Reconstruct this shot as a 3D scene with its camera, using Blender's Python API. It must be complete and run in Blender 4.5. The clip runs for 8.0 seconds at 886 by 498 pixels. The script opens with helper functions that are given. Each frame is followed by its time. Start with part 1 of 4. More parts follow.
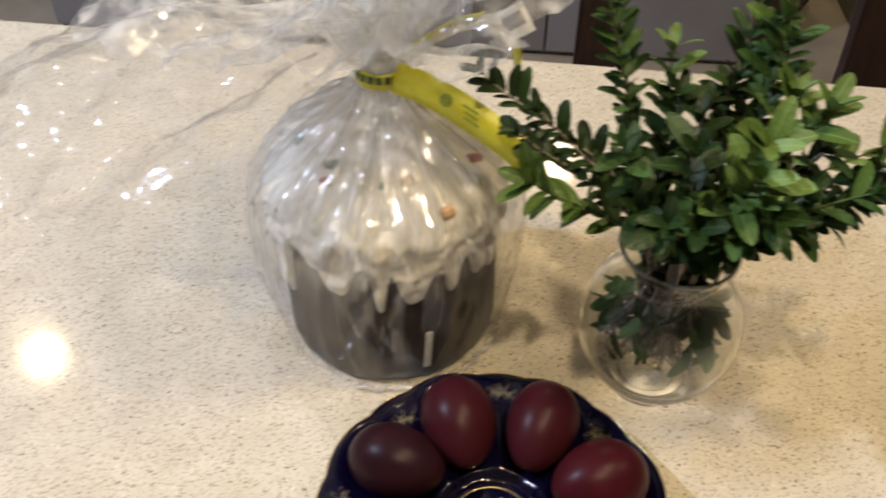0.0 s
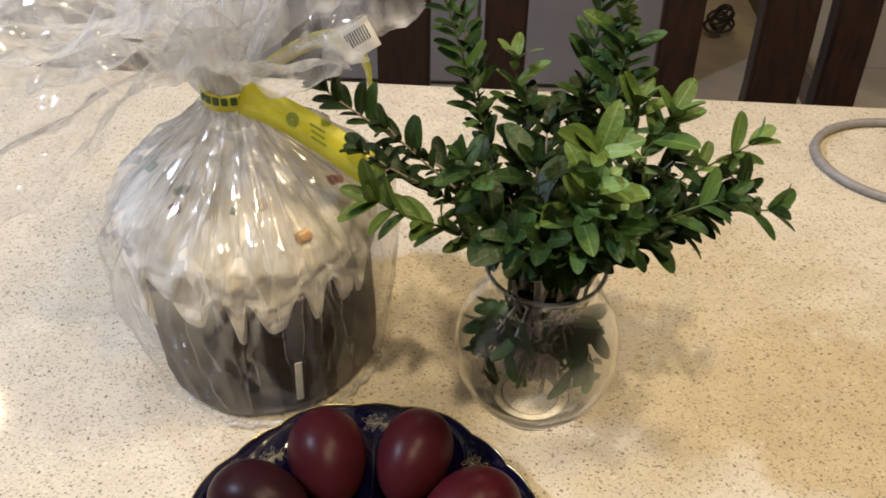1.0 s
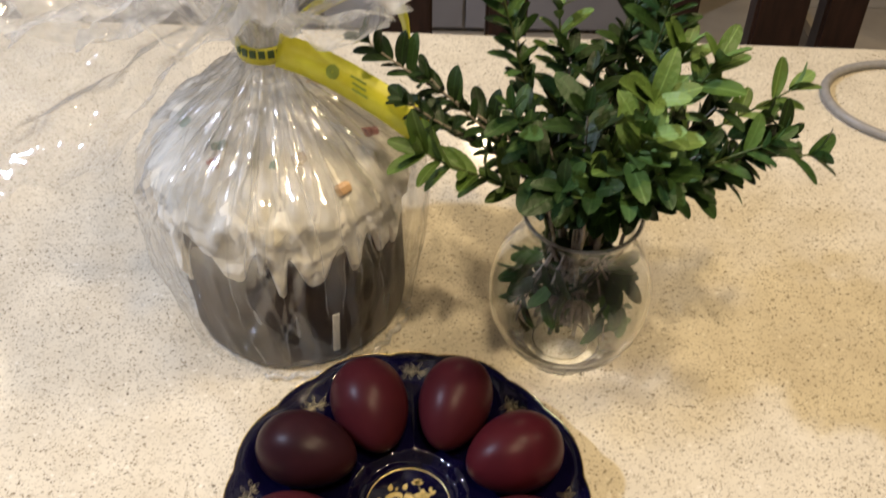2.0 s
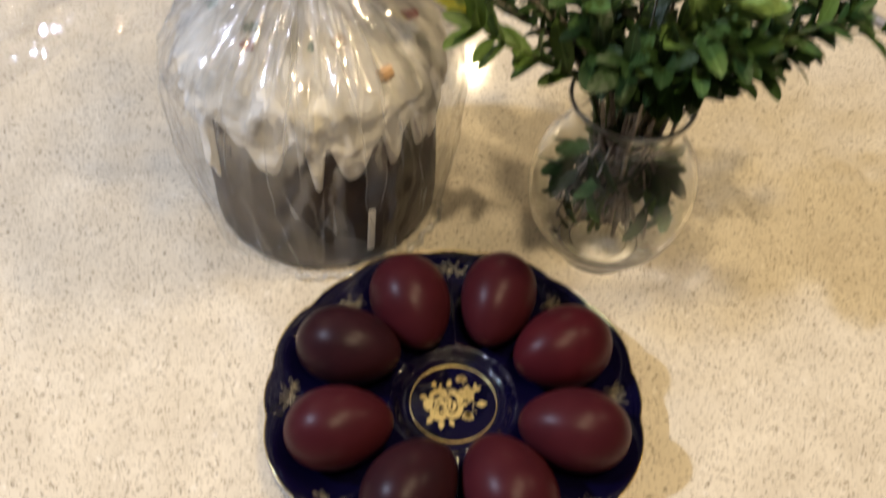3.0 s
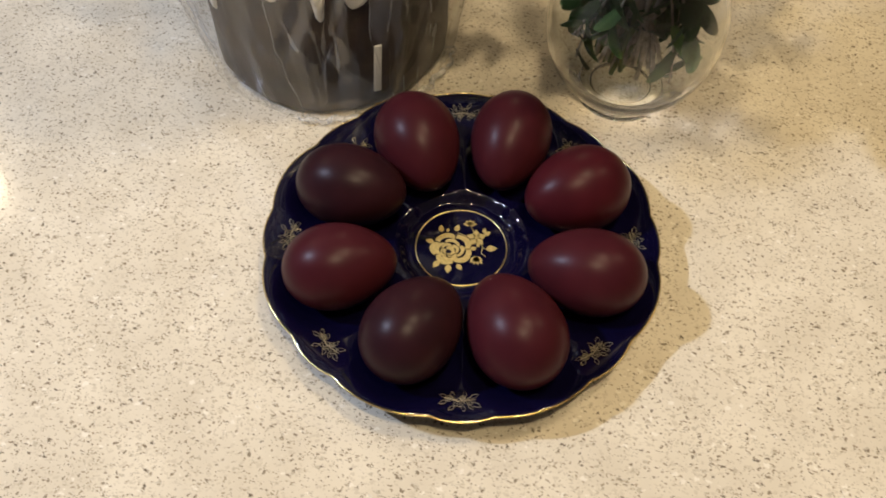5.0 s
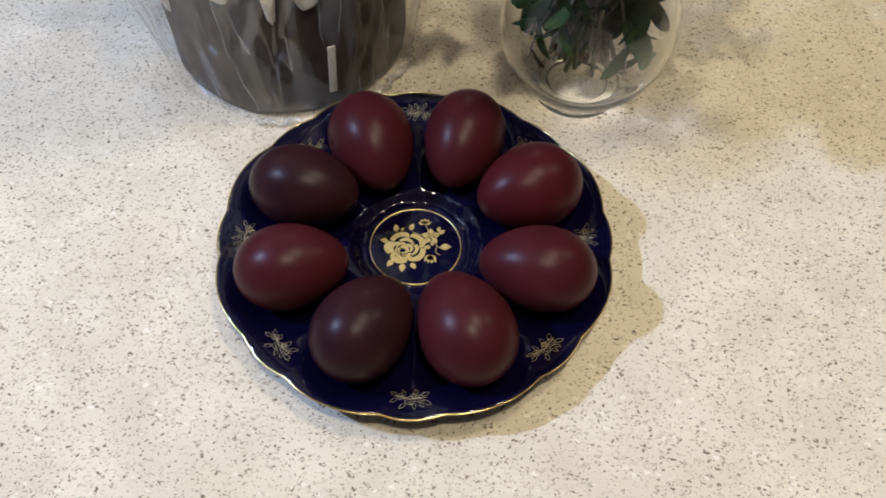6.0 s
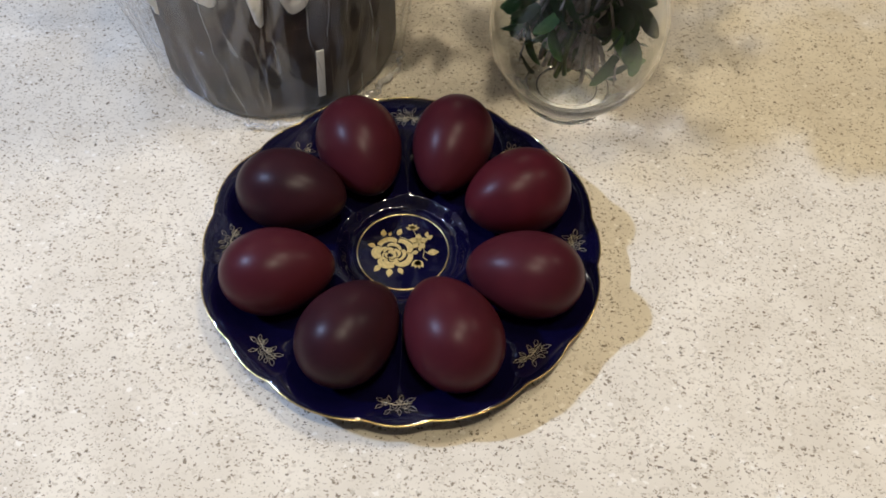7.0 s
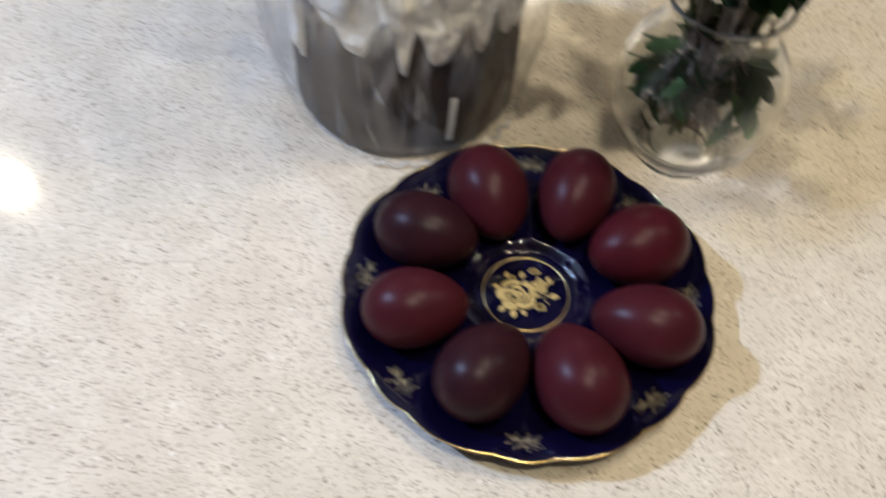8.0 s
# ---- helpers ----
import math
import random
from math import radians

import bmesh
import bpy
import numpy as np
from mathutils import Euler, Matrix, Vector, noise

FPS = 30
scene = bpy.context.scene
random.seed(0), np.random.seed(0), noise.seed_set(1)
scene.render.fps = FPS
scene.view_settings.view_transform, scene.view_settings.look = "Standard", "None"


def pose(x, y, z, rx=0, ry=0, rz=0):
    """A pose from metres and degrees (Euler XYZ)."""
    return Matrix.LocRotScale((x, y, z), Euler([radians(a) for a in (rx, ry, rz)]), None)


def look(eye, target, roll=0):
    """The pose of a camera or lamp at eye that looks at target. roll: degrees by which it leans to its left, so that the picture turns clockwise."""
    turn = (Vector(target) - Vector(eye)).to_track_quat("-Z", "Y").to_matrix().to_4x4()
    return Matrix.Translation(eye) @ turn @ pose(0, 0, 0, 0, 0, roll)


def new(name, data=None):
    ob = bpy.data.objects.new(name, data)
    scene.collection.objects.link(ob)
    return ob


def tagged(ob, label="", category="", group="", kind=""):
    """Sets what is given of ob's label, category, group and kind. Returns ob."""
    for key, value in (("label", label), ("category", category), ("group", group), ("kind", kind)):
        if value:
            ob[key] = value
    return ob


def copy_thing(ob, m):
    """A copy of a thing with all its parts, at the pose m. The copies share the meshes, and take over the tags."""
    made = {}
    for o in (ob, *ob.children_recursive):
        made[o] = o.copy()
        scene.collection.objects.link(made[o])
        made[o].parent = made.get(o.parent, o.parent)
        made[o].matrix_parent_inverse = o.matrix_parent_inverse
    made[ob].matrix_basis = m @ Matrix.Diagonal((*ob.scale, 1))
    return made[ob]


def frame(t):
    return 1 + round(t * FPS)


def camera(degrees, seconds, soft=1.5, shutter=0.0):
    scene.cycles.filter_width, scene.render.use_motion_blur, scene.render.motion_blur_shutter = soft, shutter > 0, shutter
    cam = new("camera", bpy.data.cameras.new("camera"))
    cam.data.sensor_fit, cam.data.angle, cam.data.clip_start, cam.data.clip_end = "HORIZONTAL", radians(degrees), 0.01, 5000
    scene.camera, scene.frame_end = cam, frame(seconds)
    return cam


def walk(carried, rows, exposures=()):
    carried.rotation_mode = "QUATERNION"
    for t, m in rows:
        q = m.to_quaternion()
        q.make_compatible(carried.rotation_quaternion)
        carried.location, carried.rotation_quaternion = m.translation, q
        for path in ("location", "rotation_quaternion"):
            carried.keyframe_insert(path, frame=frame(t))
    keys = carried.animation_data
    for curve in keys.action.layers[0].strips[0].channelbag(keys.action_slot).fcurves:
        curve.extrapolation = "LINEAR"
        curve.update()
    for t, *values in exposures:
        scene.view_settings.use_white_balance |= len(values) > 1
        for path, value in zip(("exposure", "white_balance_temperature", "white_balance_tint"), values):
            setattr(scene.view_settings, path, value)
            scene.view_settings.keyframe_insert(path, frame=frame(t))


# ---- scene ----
cam = camera(55.2, 8.0, soft=1.7, shutter=0.75)
PATH = [
    (0, (-0.007, -0.255, 0.484), (-0.14, 1.178, -0.905), 0.5),
    (0.5, (0.03, -0.247, 0.472), (-0.057, 1.221, -0.883), 0.8),
    (1, (0.052, -0.242, 0.466), (0.007, 1.254, -0.861), 0.9),
    (1.5, (0.034, -0.246, 0.472), (0.022, 1.211, -0.898), 0.9),
    (1.7, (0.026, -0.246, 0.471), (0.019, 1.198, -0.912), 0.9),
    (2.8, (-0.015, -0.243, 0.453), (0.051, 1.07, -1.054), 2.8),
    (3, (-0.023, -0.251, 0.437), (0.045, 1.051, -1.079), 2.9),
    (3.5, (-0.024, -0.26, 0.404), (0.022, 0.968, -1.174), 2.7),
    (4, (-0.024, -0.255, 0.394), (-0.019, 0.911, -1.231), 1.3),
    (5.5, (0.001, -0.265, 0.395), (0.007, 0.854, -1.263), 1.2),
    (6, (0.011, -0.264, 0.396), (0.031, 0.857, -1.261), 1.0),
    (6.5, (0.015, -0.263, 0.395), (0.042, 0.862, -1.259), 1.2),
    (7, (0.015, -0.264, 0.393), (0.047, 0.873, -1.252), 1.8),
    (7.5, (0.0, -0.267, 0.397), (0.022, 0.864, -1.253), 2.2),
    (8, (-0.043, -0.267, 0.427), (-0.069, 0.885, -1.208), 2.9),
]
walk(cam, [(t, look(eye, target, roll)) for t, eye, target, roll in PATH],
     [(0.0, -0.03, 6600, 12), (1.5, 0.10, 6700, 12), (4.2, -0.10, 6750, 13), (5.5, -0.09, 6350, 10), (5.9, -0.01, 5600, 11), (8.0, -0.05, 5550, 12)])


# ---- world, lamps, exposure ----
world = bpy.data.worlds.new("world")
scene.world = world
world.use_nodes = True
world.node_tree.nodes["Background"].inputs[0].default_value = (0.9, 0.8, 0.7, 1)
world.node_tree.nodes["Background"].inputs[1].default_value = 0.05

CEIL = 1.72
FLOOR = -0.75


def lamp(name, kind, m, watts, colour, size, size_y=0.0):
    data = bpy.data.lights.new(name, kind)
    data.energy, data.color = watts, colour
    if kind == "AREA":
        data.shape = "RECTANGLE" if size_y else "DISK"
        data.size = size
        if size_y:
            data.size_y = size_y
    ob = new(name, data)
    ob.matrix_world = m
    return ob


WARM = (1.0, 0.81, 0.52)
COOL = (0.62, 0.74, 1.0)
DOWNLIGHTS = [(-1.47, 1.37, 5.5, WARM, 0.085), (0.40, 0.10, 10.5, WARM, 0.13), (0.205, 2.58, 8, WARM, 0.085), (0.10, -0.45, 14.5, WARM, 0.085),
              (1.35, 0.45, 6, WARM, 0.085), (-1.58, 0.06, 62, COOL, 0.10)]
for dx, dy, watts, tint, wide in DOWNLIGHTS:
    lamp("downlight_lamp", "AREA", pose(dx, dy, CEIL - 0.012), watts, tint, wide)


# ---- materials ----
def material(name, colour=(0.8, 0.8, 0.8), rough=0.5, metal=0.0, **more):
    m = bpy.data.materials.new(name)
    m.use_nodes = True
    b = m.node_tree.nodes["Principled BSDF"]
    b.inputs["Base Color"].default_value = (*colour, 1)
    b.inputs["Roughness"].default_value = rough
    b.inputs["Metallic"].default_value = metal
    for key, value in more.items():
        b.inputs[key.replace("_", " ")].default_value = value
    return m


def node(m, kind, **props):
    n = m.node_tree.nodes.new(kind)
    for key, value in props.items():
        if key == "operation":
            n.operation = value
        elif key == "data_type":
            n.data_type = value
        elif key == "blend_type":
            n.blend_type = value
        elif key == "feature":
            n.feature = value
        else:
            n.inputs[key.replace("_", " ")].default_value = value
    return n


def wire(m, a, out, b, key):
    m.node_tree.links.new(a.outputs[out], b.inputs[key])


def bsdf(m):
    return m.node_tree.nodes["Principled BSDF"]


def ramp(m, stops):
    n = m.node_tree.nodes.new("ShaderNodeValToRGB")
    e = n.color_ramp.elements
    while len(e) < len(stops):
        e.new(0.5)
    for i, (p, c) in enumerate(stops):
        e[i].position = p
        e[i].color = (*c, 1) if len(c) == 3 else c
    return n


def coords(m, kind="Object"):
    n = m.node_tree.nodes.new("ShaderNodeTexCoord")
    return n, kind


def noisy(m, dark, light, scale, detail=4.0, bump=0.0, bump_scale=None, distance=0.001, rough=None):
    """Two-scale noise colour between dark and light, and fine relief."""
    tc, kind = coords(m)
    n = node(m, "ShaderNodeTexNoise", Scale=scale, Detail=detail)
    wire(m, tc, kind, n, "Vector")
    r = ramp(m, [(0.3, dark), (0.7, light)])
    wire(m, n, "Fac", r, "Fac")
    wire(m, r, "Color", bsdf(m), "Base Color")
    if bump:
        n2 = node(m, "ShaderNodeTexNoise", Scale=bump_scale or scale * 6, Detail=3.0)
        wire(m, tc, kind, n2, "Vector")
        b = node(m, "ShaderNodeBump", Strength=bump, Distance=distance)
        wire(m, n2, "Fac", b, "Height")
        wire(m, b, "Normal", bsdf(m), "Normal")
    if rough:
        mr = node(m, "ShaderNodeMapRange")
        mr.inputs["To Min"].default_value, mr.inputs["To Max"].default_value = rough
        wire(m, n, "Fac", mr, "Value")
        wire(m, mr, "Result", bsdf(m), "Roughness")
    return m


def mat_stone():
    m = material("cream_quartz", (0.7, 0.6, 0.45), 0.09)
    tc, kind = coords(m)
    big = node(m, "ShaderNodeTexNoise", Scale=26.0, Detail=4.0)
    wire(m, tc, kind, big, "Vector")
    base = ramp(m, [(0.3, (0.60, 0.535, 0.42)), (0.7, (0.70, 0.635, 0.51))])
    wire(m, big, "Fac", base, "Fac")
    warp = node(m, "ShaderNodeTexNoise", Scale=420.0, Detail=2.0)
    wire(m, tc, kind, warp, "Vector")
    last, out = base, "Color"
    specs = ((560.0, 0.34, 0.40, (0.52, 0.455, 0.35), 0.65), (350.0, 0.24, 0.62, (0.38, 0.33, 0.25), 0.6), (500.0, 0.24, 0.62, (0.17, 0.13, 0.085), 0.82),
             (720.0, 0.26, 0.55, (0.26, 0.205, 0.14), 0.8), (380.0, 0.19, 0.78, (0.11, 0.085, 0.058), 0.85), (240.0, 0.11, 0.90, (0.06, 0.045, 0.035), 0.8),
             (290.0, 0.22, 0.80, (0.78, 0.73, 0.63), 0.7))
    for layer, (scale, size, rare, colour, strength) in enumerate(specs):
        shift = node(m, "ShaderNodeVectorMath", operation="MULTIPLY_ADD")
        wire(m, warp, "Color", shift, 0)
        shift.inputs[1].default_value = (0.0045, 0.0045, 0.0045)
        wire(m, tc, kind, shift, 2)
        slant = m.node_tree.nodes.new("ShaderNodeMapping")
        slant.inputs["Rotation"].default_value = (0, 0, 1.1 * layer)
        slant.inputs["Scale"].default_value = (0.62, 1.0, 1.0)
        wire(m, shift, "Vector", slant, "Vector")
        v = node(m, "ShaderNodeTexVoronoi", Scale=scale, Randomness=1.0)
        wire(m, slant, "Vector", v, "Vector")
        sep = m.node_tree.nodes.new("ShaderNodeSeparateColor")
        wire(m, v, "Color", sep, "Color")
        keep = node(m, "ShaderNodeMath", operation="GREATER_THAN")
        wire(m, sep, "Red", keep, 0)
        keep.inputs[1].default_value = rare
        lim = node(m, "ShaderNodeMath", operation="MULTIPLY_ADD")
        wire(m, sep, "Green", lim, 0)
        lim.inputs[1].default_value, lim.inputs[2].default_value = size, size * 0.55
        near = node(m, "ShaderNodeMath", operation="LESS_THAN")
        wire(m, v, "Distance", near, 0)
        wire(m, lim, "Value", near, 1)
        both = node(m, "ShaderNodeMath", operation="MULTIPLY")
        wire(m, keep, "Value", both, 0)
        wire(m, near, "Value", both, 1)
        soft = node(m, "ShaderNodeMath", operation="MULTIPLY")
        wire(m, both, "Value", soft, 0)
        soft.inputs[1].default_value = strength
        mix = node(m, "ShaderNodeMix", data_type="RGBA")
        wire(m, soft, "Value", mix, 0)
        wire(m, last, out, mix, 6)
        mix.inputs[7].default_value = (*colour, 1)
        last, out = mix, 2
    wire(m, last, out, bsdf(m), "Base Color")
    fine = node(m, "ShaderNodeTexNoise", Scale=55.0, Detail=3.0)
    wire(m, tc, kind, fine, "Vector")
    b = node(m, "ShaderNodeBump", Strength=0.06, Distance=0.0006)
    wire(m, fine, "Fac", b, "Height")
    wire(m, b, "Normal", bsdf(m), "Normal")
    return m


def mat_film(name, veil, gloss, rough=0.07, scale=40.0, bump=0.5, stretch=(1, 1, 0.25), streak=(1, 1, 0.15), kind="Object", warped=0.02):
    """Thin clear film: mostly see-through, crumpled into small facets, with milky streaks."""
    m = bpy.data.materials.new(name)
    m.use_nodes = True
    nt = m.node_tree
    nt.nodes.remove(bsdf(m))
    outn = nt.nodes["Material Output"]
    tc, kind = coords(m, kind)
    warp = node(m, "ShaderNodeTexNoise", Scale=scale * 0.5, Detail=2.0)
    wire(m, tc, kind, warp, "Vector")
    shift = node(m, "ShaderNodeVectorMath", operation="MULTIPLY_ADD")
    wire(m, warp, "Color", shift, 0)
    shift.inputs[1].default_value = (warped, warped, warped)
    wire(m, tc, kind, shift, 2)
    mp = nt.nodes.new("ShaderNodeMapping")
    mp.inputs["Scale"].default_value = stretch
    wire(m, shift, "Vector", mp, "Vector")
    facet = node(m, "ShaderNodeTexVoronoi", Scale=scale)
    wire(m, mp, "Vector", facet, "Vector")
    small = node(m, "ShaderNodeTexVoronoi", Scale=scale * 2.6)
    wire(m, mp, "Vector", small, "Vector")
    add = node(m, "ShaderNodeMath", operation="MULTIPLY_ADD")
    wire(m, small, "Distance", add, 0)
    add.inputs[1].default_value = 0.35
    wire(m, facet, "Distance", add, 2)
    b = node(m, "ShaderNodeBump", Strength=bump, Distance=0.012)
    wire(m, add, "Value", b, "Height")
    clear = nt.nodes.new("ShaderNodeBsdfTransparent")
    clear.inputs[0].default_value = (0.97, 0.97, 0.97, 1)
    milk = nt.nodes.new("ShaderNodeBsdfDiffuse")
    milk.inputs[0].default_value = (0.86, 0.86, 0.85, 1)
    glo = nt.nodes.new("ShaderNodeBsdfGlossy")
    glo.inputs["Roughness"].default_value = rough
    wire(m, b, "Normal", glo, "Normal")
    mp2 = nt.nodes.new("ShaderNodeMapping")
    mp2.inputs["Scale"].default_value = streak
    wire(m, shift, "Vector", mp2, "Vector")
    wide = node(m, "ShaderNodeTexNoise", Scale=scale * 1.6, Detail=5.0)
    wire(m, mp2, "Vector", wide, "Vector")
    vr = node(m, "ShaderNodeMapRange")
    vr.inputs["From Min"].default_value, vr.inputs["From Max"].default_value = 0.42, 0.82
    vr.inputs["To Min"].default_value, vr.inputs["To Max"].default_value = veil * 0.3, veil * 2.2
    wire(m, wide, "Fac", vr, "Value")
    thru = nt.nodes.new("ShaderNodeBsdfTranslucent")
    thru.inputs[0].default_value = (0.88, 0.88, 0.87, 1)
    haze = nt.nodes.new("ShaderNodeMixShader")
    wire(m, milk, "BSDF", haze, 1)
    wire(m, thru, "BSDF", haze, 2)
    a = nt.nodes.new("ShaderNodeMixShader")
    wire(m, vr, "Result", a, "Fac")
    wire(m, clear, "BSDF", a, 1)
    wire(m, haze, "Shader", a, 2)
    lw = node(m, "ShaderNodeLayerWeight", Blend=0.5)
    wire(m, b, "Normal", lw, "Normal")
    pw = node(m, "ShaderNodeMath", operation="POWER")
    wire(m, lw, "Facing", pw, 0)
    pw.inputs[1].default_value = 4.0
    g = node(m, "ShaderNodeMath", operation="MULTIPLY_ADD")
    g.use_clamp = True
    wire(m, pw, "Value", g, 0)
    g.inputs[1].default_value, g.inputs[2].default_value = 0.45, gloss
    c = nt.nodes.new("ShaderNodeMixShader")
    wire(m, g, "Value", c, "Fac")
    wire(m, a, "Shader", c, 1)
    wire(m, glo, "BSDF", c, 2)
    wire(m, c, "Shader", outn, "Surface")
    return m


def mat_wrap():
    """Clear film pulled over the cake: smooth tall folds round the side, fine crinkles where it is gathered."""
    m = bpy.data.materials.new("cellophane_wrap")
    m.use_nodes = True
    nt = m.node_tree
    nt.nodes.remove(bsdf(m))
    tc = nt.nodes.new("ShaderNodeTexCoord")
    split = nt.nodes.new("ShaderNodeSeparateXYZ")
    wire(m, tc, "UV", split, "Vector")
    warp = node(m, "ShaderNodeTexNoise", Scale=22.0, Detail=1.0)
    wire(m, tc, "UV", warp, "Vector")
    shift = node(m, "ShaderNodeVectorMath", operation="MULTIPLY_ADD")
    wire(m, warp, "Color", shift, 0)
    shift.inputs[1].default_value = (0.007, 0.02, 0.0)
    wire(m, tc, "UV", shift, 2)

    def stretched(scale, shear, kind, **props):
        mp = nt.nodes.new("ShaderNodeMapping")
        mp.inputs["Scale"].default_value = scale
        mp.inputs["Rotation"].default_value = (0, 0, shear)
        wire(m, shift, "Vector", mp, "Vector")
        n = node(m, kind, **props)
        wire(m, mp, "Vector", n, "Vector")
        return n

    def ranged(src, out, a, b, c, d):
        r = nt.nodes.new("ShaderNodeMapRange")
        r.interpolation_type = "SMOOTHSTEP"
        for key, value in (("From Min", a), ("From Max", b), ("To Min", c), ("To Max", d)):
            r.inputs[key].default_value = value
        wire(m, src, out, r, "Value")
        return r

    def maths(op, a, b):
        n = node(m, "ShaderNodeMath", operation=op)
        for k, v in enumerate((a, b)):
            if isinstance(v, (int, float)):
                n.inputs[k].default_value = v
            else:
                nt.links.new(v.outputs[0], n.inputs[k])
        return n

    band = stretched((1.0, 0.09, 1.0), -0.08, "ShaderNodeTexNoise", Scale=72.0, Detail=4.0)
    veil = ranged(band, "Fac", 0.49, 0.55, 0.01, 0.13)
    line = stretched((1.0, 0.10, 1.0), 0.10, "ShaderNodeTexNoise", Scale=48.0, Detail=1.0)
    crease = ranged(maths("ABSOLUTE", maths("SUBTRACT", line, 0.5), 0.0), "Value", 0.003, 0.014, 0.26, 0.0)
    upper = ranged(split, "Y", 0.095, 0.145, 0.0, 1.0)
    tall = stretched((1.0, 0.10, 1.0), 0.10, "ShaderNodeTexNoise", Scale=75.0, Detail=2.0)
    facet = stretched((1.0, 0.40, 1.0), 0.0, "ShaderNodeTexVoronoi", Scale=46.0)
    small = stretched((1.0, 0.75, 1.0), 0.3, "ShaderNodeTexVoronoi", Scale=125.0)
    crinkle = maths("MULTIPLY", maths("ADD", facet, maths("MULTIPLY", small, 0.35)), maths("ADD", maths("MULTIPLY", upper, 0.70), 0.015))
    height = maths("ADD", maths("ADD", crinkle, maths("MULTIPLY", crease, 0.26)), maths("MULTIPLY", tall, maths("ADD", maths("MULTIPLY", upper, 0.30), 0.26)))
    b = node(m, "ShaderNodeBump", Strength=0.5, Distance=0.011)
    wire(m, height, "Value", b, "Height")

    patch = stretched((1.0, 0.5, 1.0), 0.0, "ShaderNodeTexNoise", Scale=30.0, Detail=1.0)
    # White haze on the crease lines stands in for glints along the folds.
    haze_fac = maths("ADD", veil, maths("MULTIPLY", crease, ranged(patch, "Fac", 0.42, 0.52, 0.0, 1.0)))
    haze_fac = maths("ADD", haze_fac, maths("MULTIPLY", upper, maths("MULTIPLY", tall, 0.26)))
    clear = nt.nodes.new("ShaderNodeBsdfTransparent")
    clear.inputs[0].default_value = (0.97, 0.97, 0.97, 1)
    milk = nt.nodes.new("ShaderNodeBsdfDiffuse")
    milk.inputs[0].default_value = (0.86, 0.86, 0.85, 1)
    thru = nt.nodes.new("ShaderNodeBsdfTranslucent")
    thru.inputs[0].default_value = (0.88, 0.88, 0.87, 1)
    haze = nt.nodes.new("ShaderNodeMixShader")
    wire(m, milk, "BSDF", haze, 1)
    wire(m, thru, "BSDF", haze, 2)
    a = nt.nodes.new("ShaderNodeMixShader")
    wire(m, haze_fac, "Value", a, "Fac")
    wire(m, clear, "BSDF", a, 1)
    wire(m, haze, "Shader", a, 2)
    glo = nt.nodes.new("ShaderNodeBsdfGlossy")
    glo.inputs["Roughness"].default_value = 0.12
    wire(m, b, "Normal", glo, "Normal")
    lw = node(m, "ShaderNodeLayerWeight", Blend=0.5)
    wire(m, b, "Normal", lw, "Normal")
    pw = node(m, "ShaderNodeMath", operation="POWER")
    wire(m, lw, "Facing", pw, 0)
    pw.inputs[1].default_value = 4.0
    g = node(m, "ShaderNodeMath", operation="MULTIPLY_ADD")
    g.use_clamp = True
    wire(m, pw, "Value", g, 0)
    g.inputs[1].default_value = 0.26
    wire(m, maths("ADD", maths("MULTIPLY", upper, 0.34), 0.07), "Value", g, 2)
    c = nt.nodes.new("ShaderNodeMixShader")
    wire(m, g, "Value", c, "Fac")
    wire(m, a, "Shader", c, 1)
    wire(m, glo, "BSDF", c, 2)
    wire(m, c, "Shader", nt.nodes["Material Output"], "Surface")
    return m


def mat_leaf(name, dark, light):
    m = material(name, dark, 0.42)
    bsdf(m).inputs["Specular IOR Level"].default_value = 0.25
    info = m.node_tree.nodes.new("ShaderNodeObjectInfo")
    r = ramp(m, [(0.0, dark), (0.65, tuple((a * 2 + b) / 3 for a, b in zip(dark, light))), (1.0, light)])
    wire(m, info, "Random", r, "Fac")
    tc, kind = coords(m)
    n = node(m, "ShaderNodeTexNoise", Scale=5.0, Detail=4.0)
    wire(m, tc, kind, n, "Vector")
    mix = node(m, "ShaderNodeMix", data_type="RGBA", blend_type="OVERLAY")
    mix.inputs[0].default_value = 0.08
    wire(m, r, "Color", mix, 6)
    wire(m, n, "Color", mix, 7)
    axis = m.node_tree.nodes.new("ShaderNodeSeparateXYZ")
    wire(m, tc, kind, axis, "Vector")
    off = node(m, "ShaderNodeMath", operation="ABSOLUTE")
    wire(m, axis, "X", off, 0)
    vein = node(m, "ShaderNodeMapRange")
    vein.inputs["From Min"].default_value, vein.inputs["From Max"].default_value = 0.006, 0.025
    vein.inputs["To Min"].default_value, vein.inputs["To Max"].default_value = 0.28, 0.0
    wire(m, off, "Value", vein, "Value")
    veined = node(m, "ShaderNodeMix", data_type="RGBA")
    wire(m, vein, "Result", veined, 0)
    wire(m, mix, 2, veined, 6)
    veined.inputs[7].default_value = (*(min(1.0, v * 1.7 + 0.01) for v in light), 1)
    wire(m, veined, 2, bsdf(m), "Base Color")
    b = node(m, "ShaderNodeBump", Strength=0.15, Distance=0.02)
    wire(m, n, "Fac", b, "Height")
    wire(m, b, "Normal", bsdf(m), "Normal")
    return m


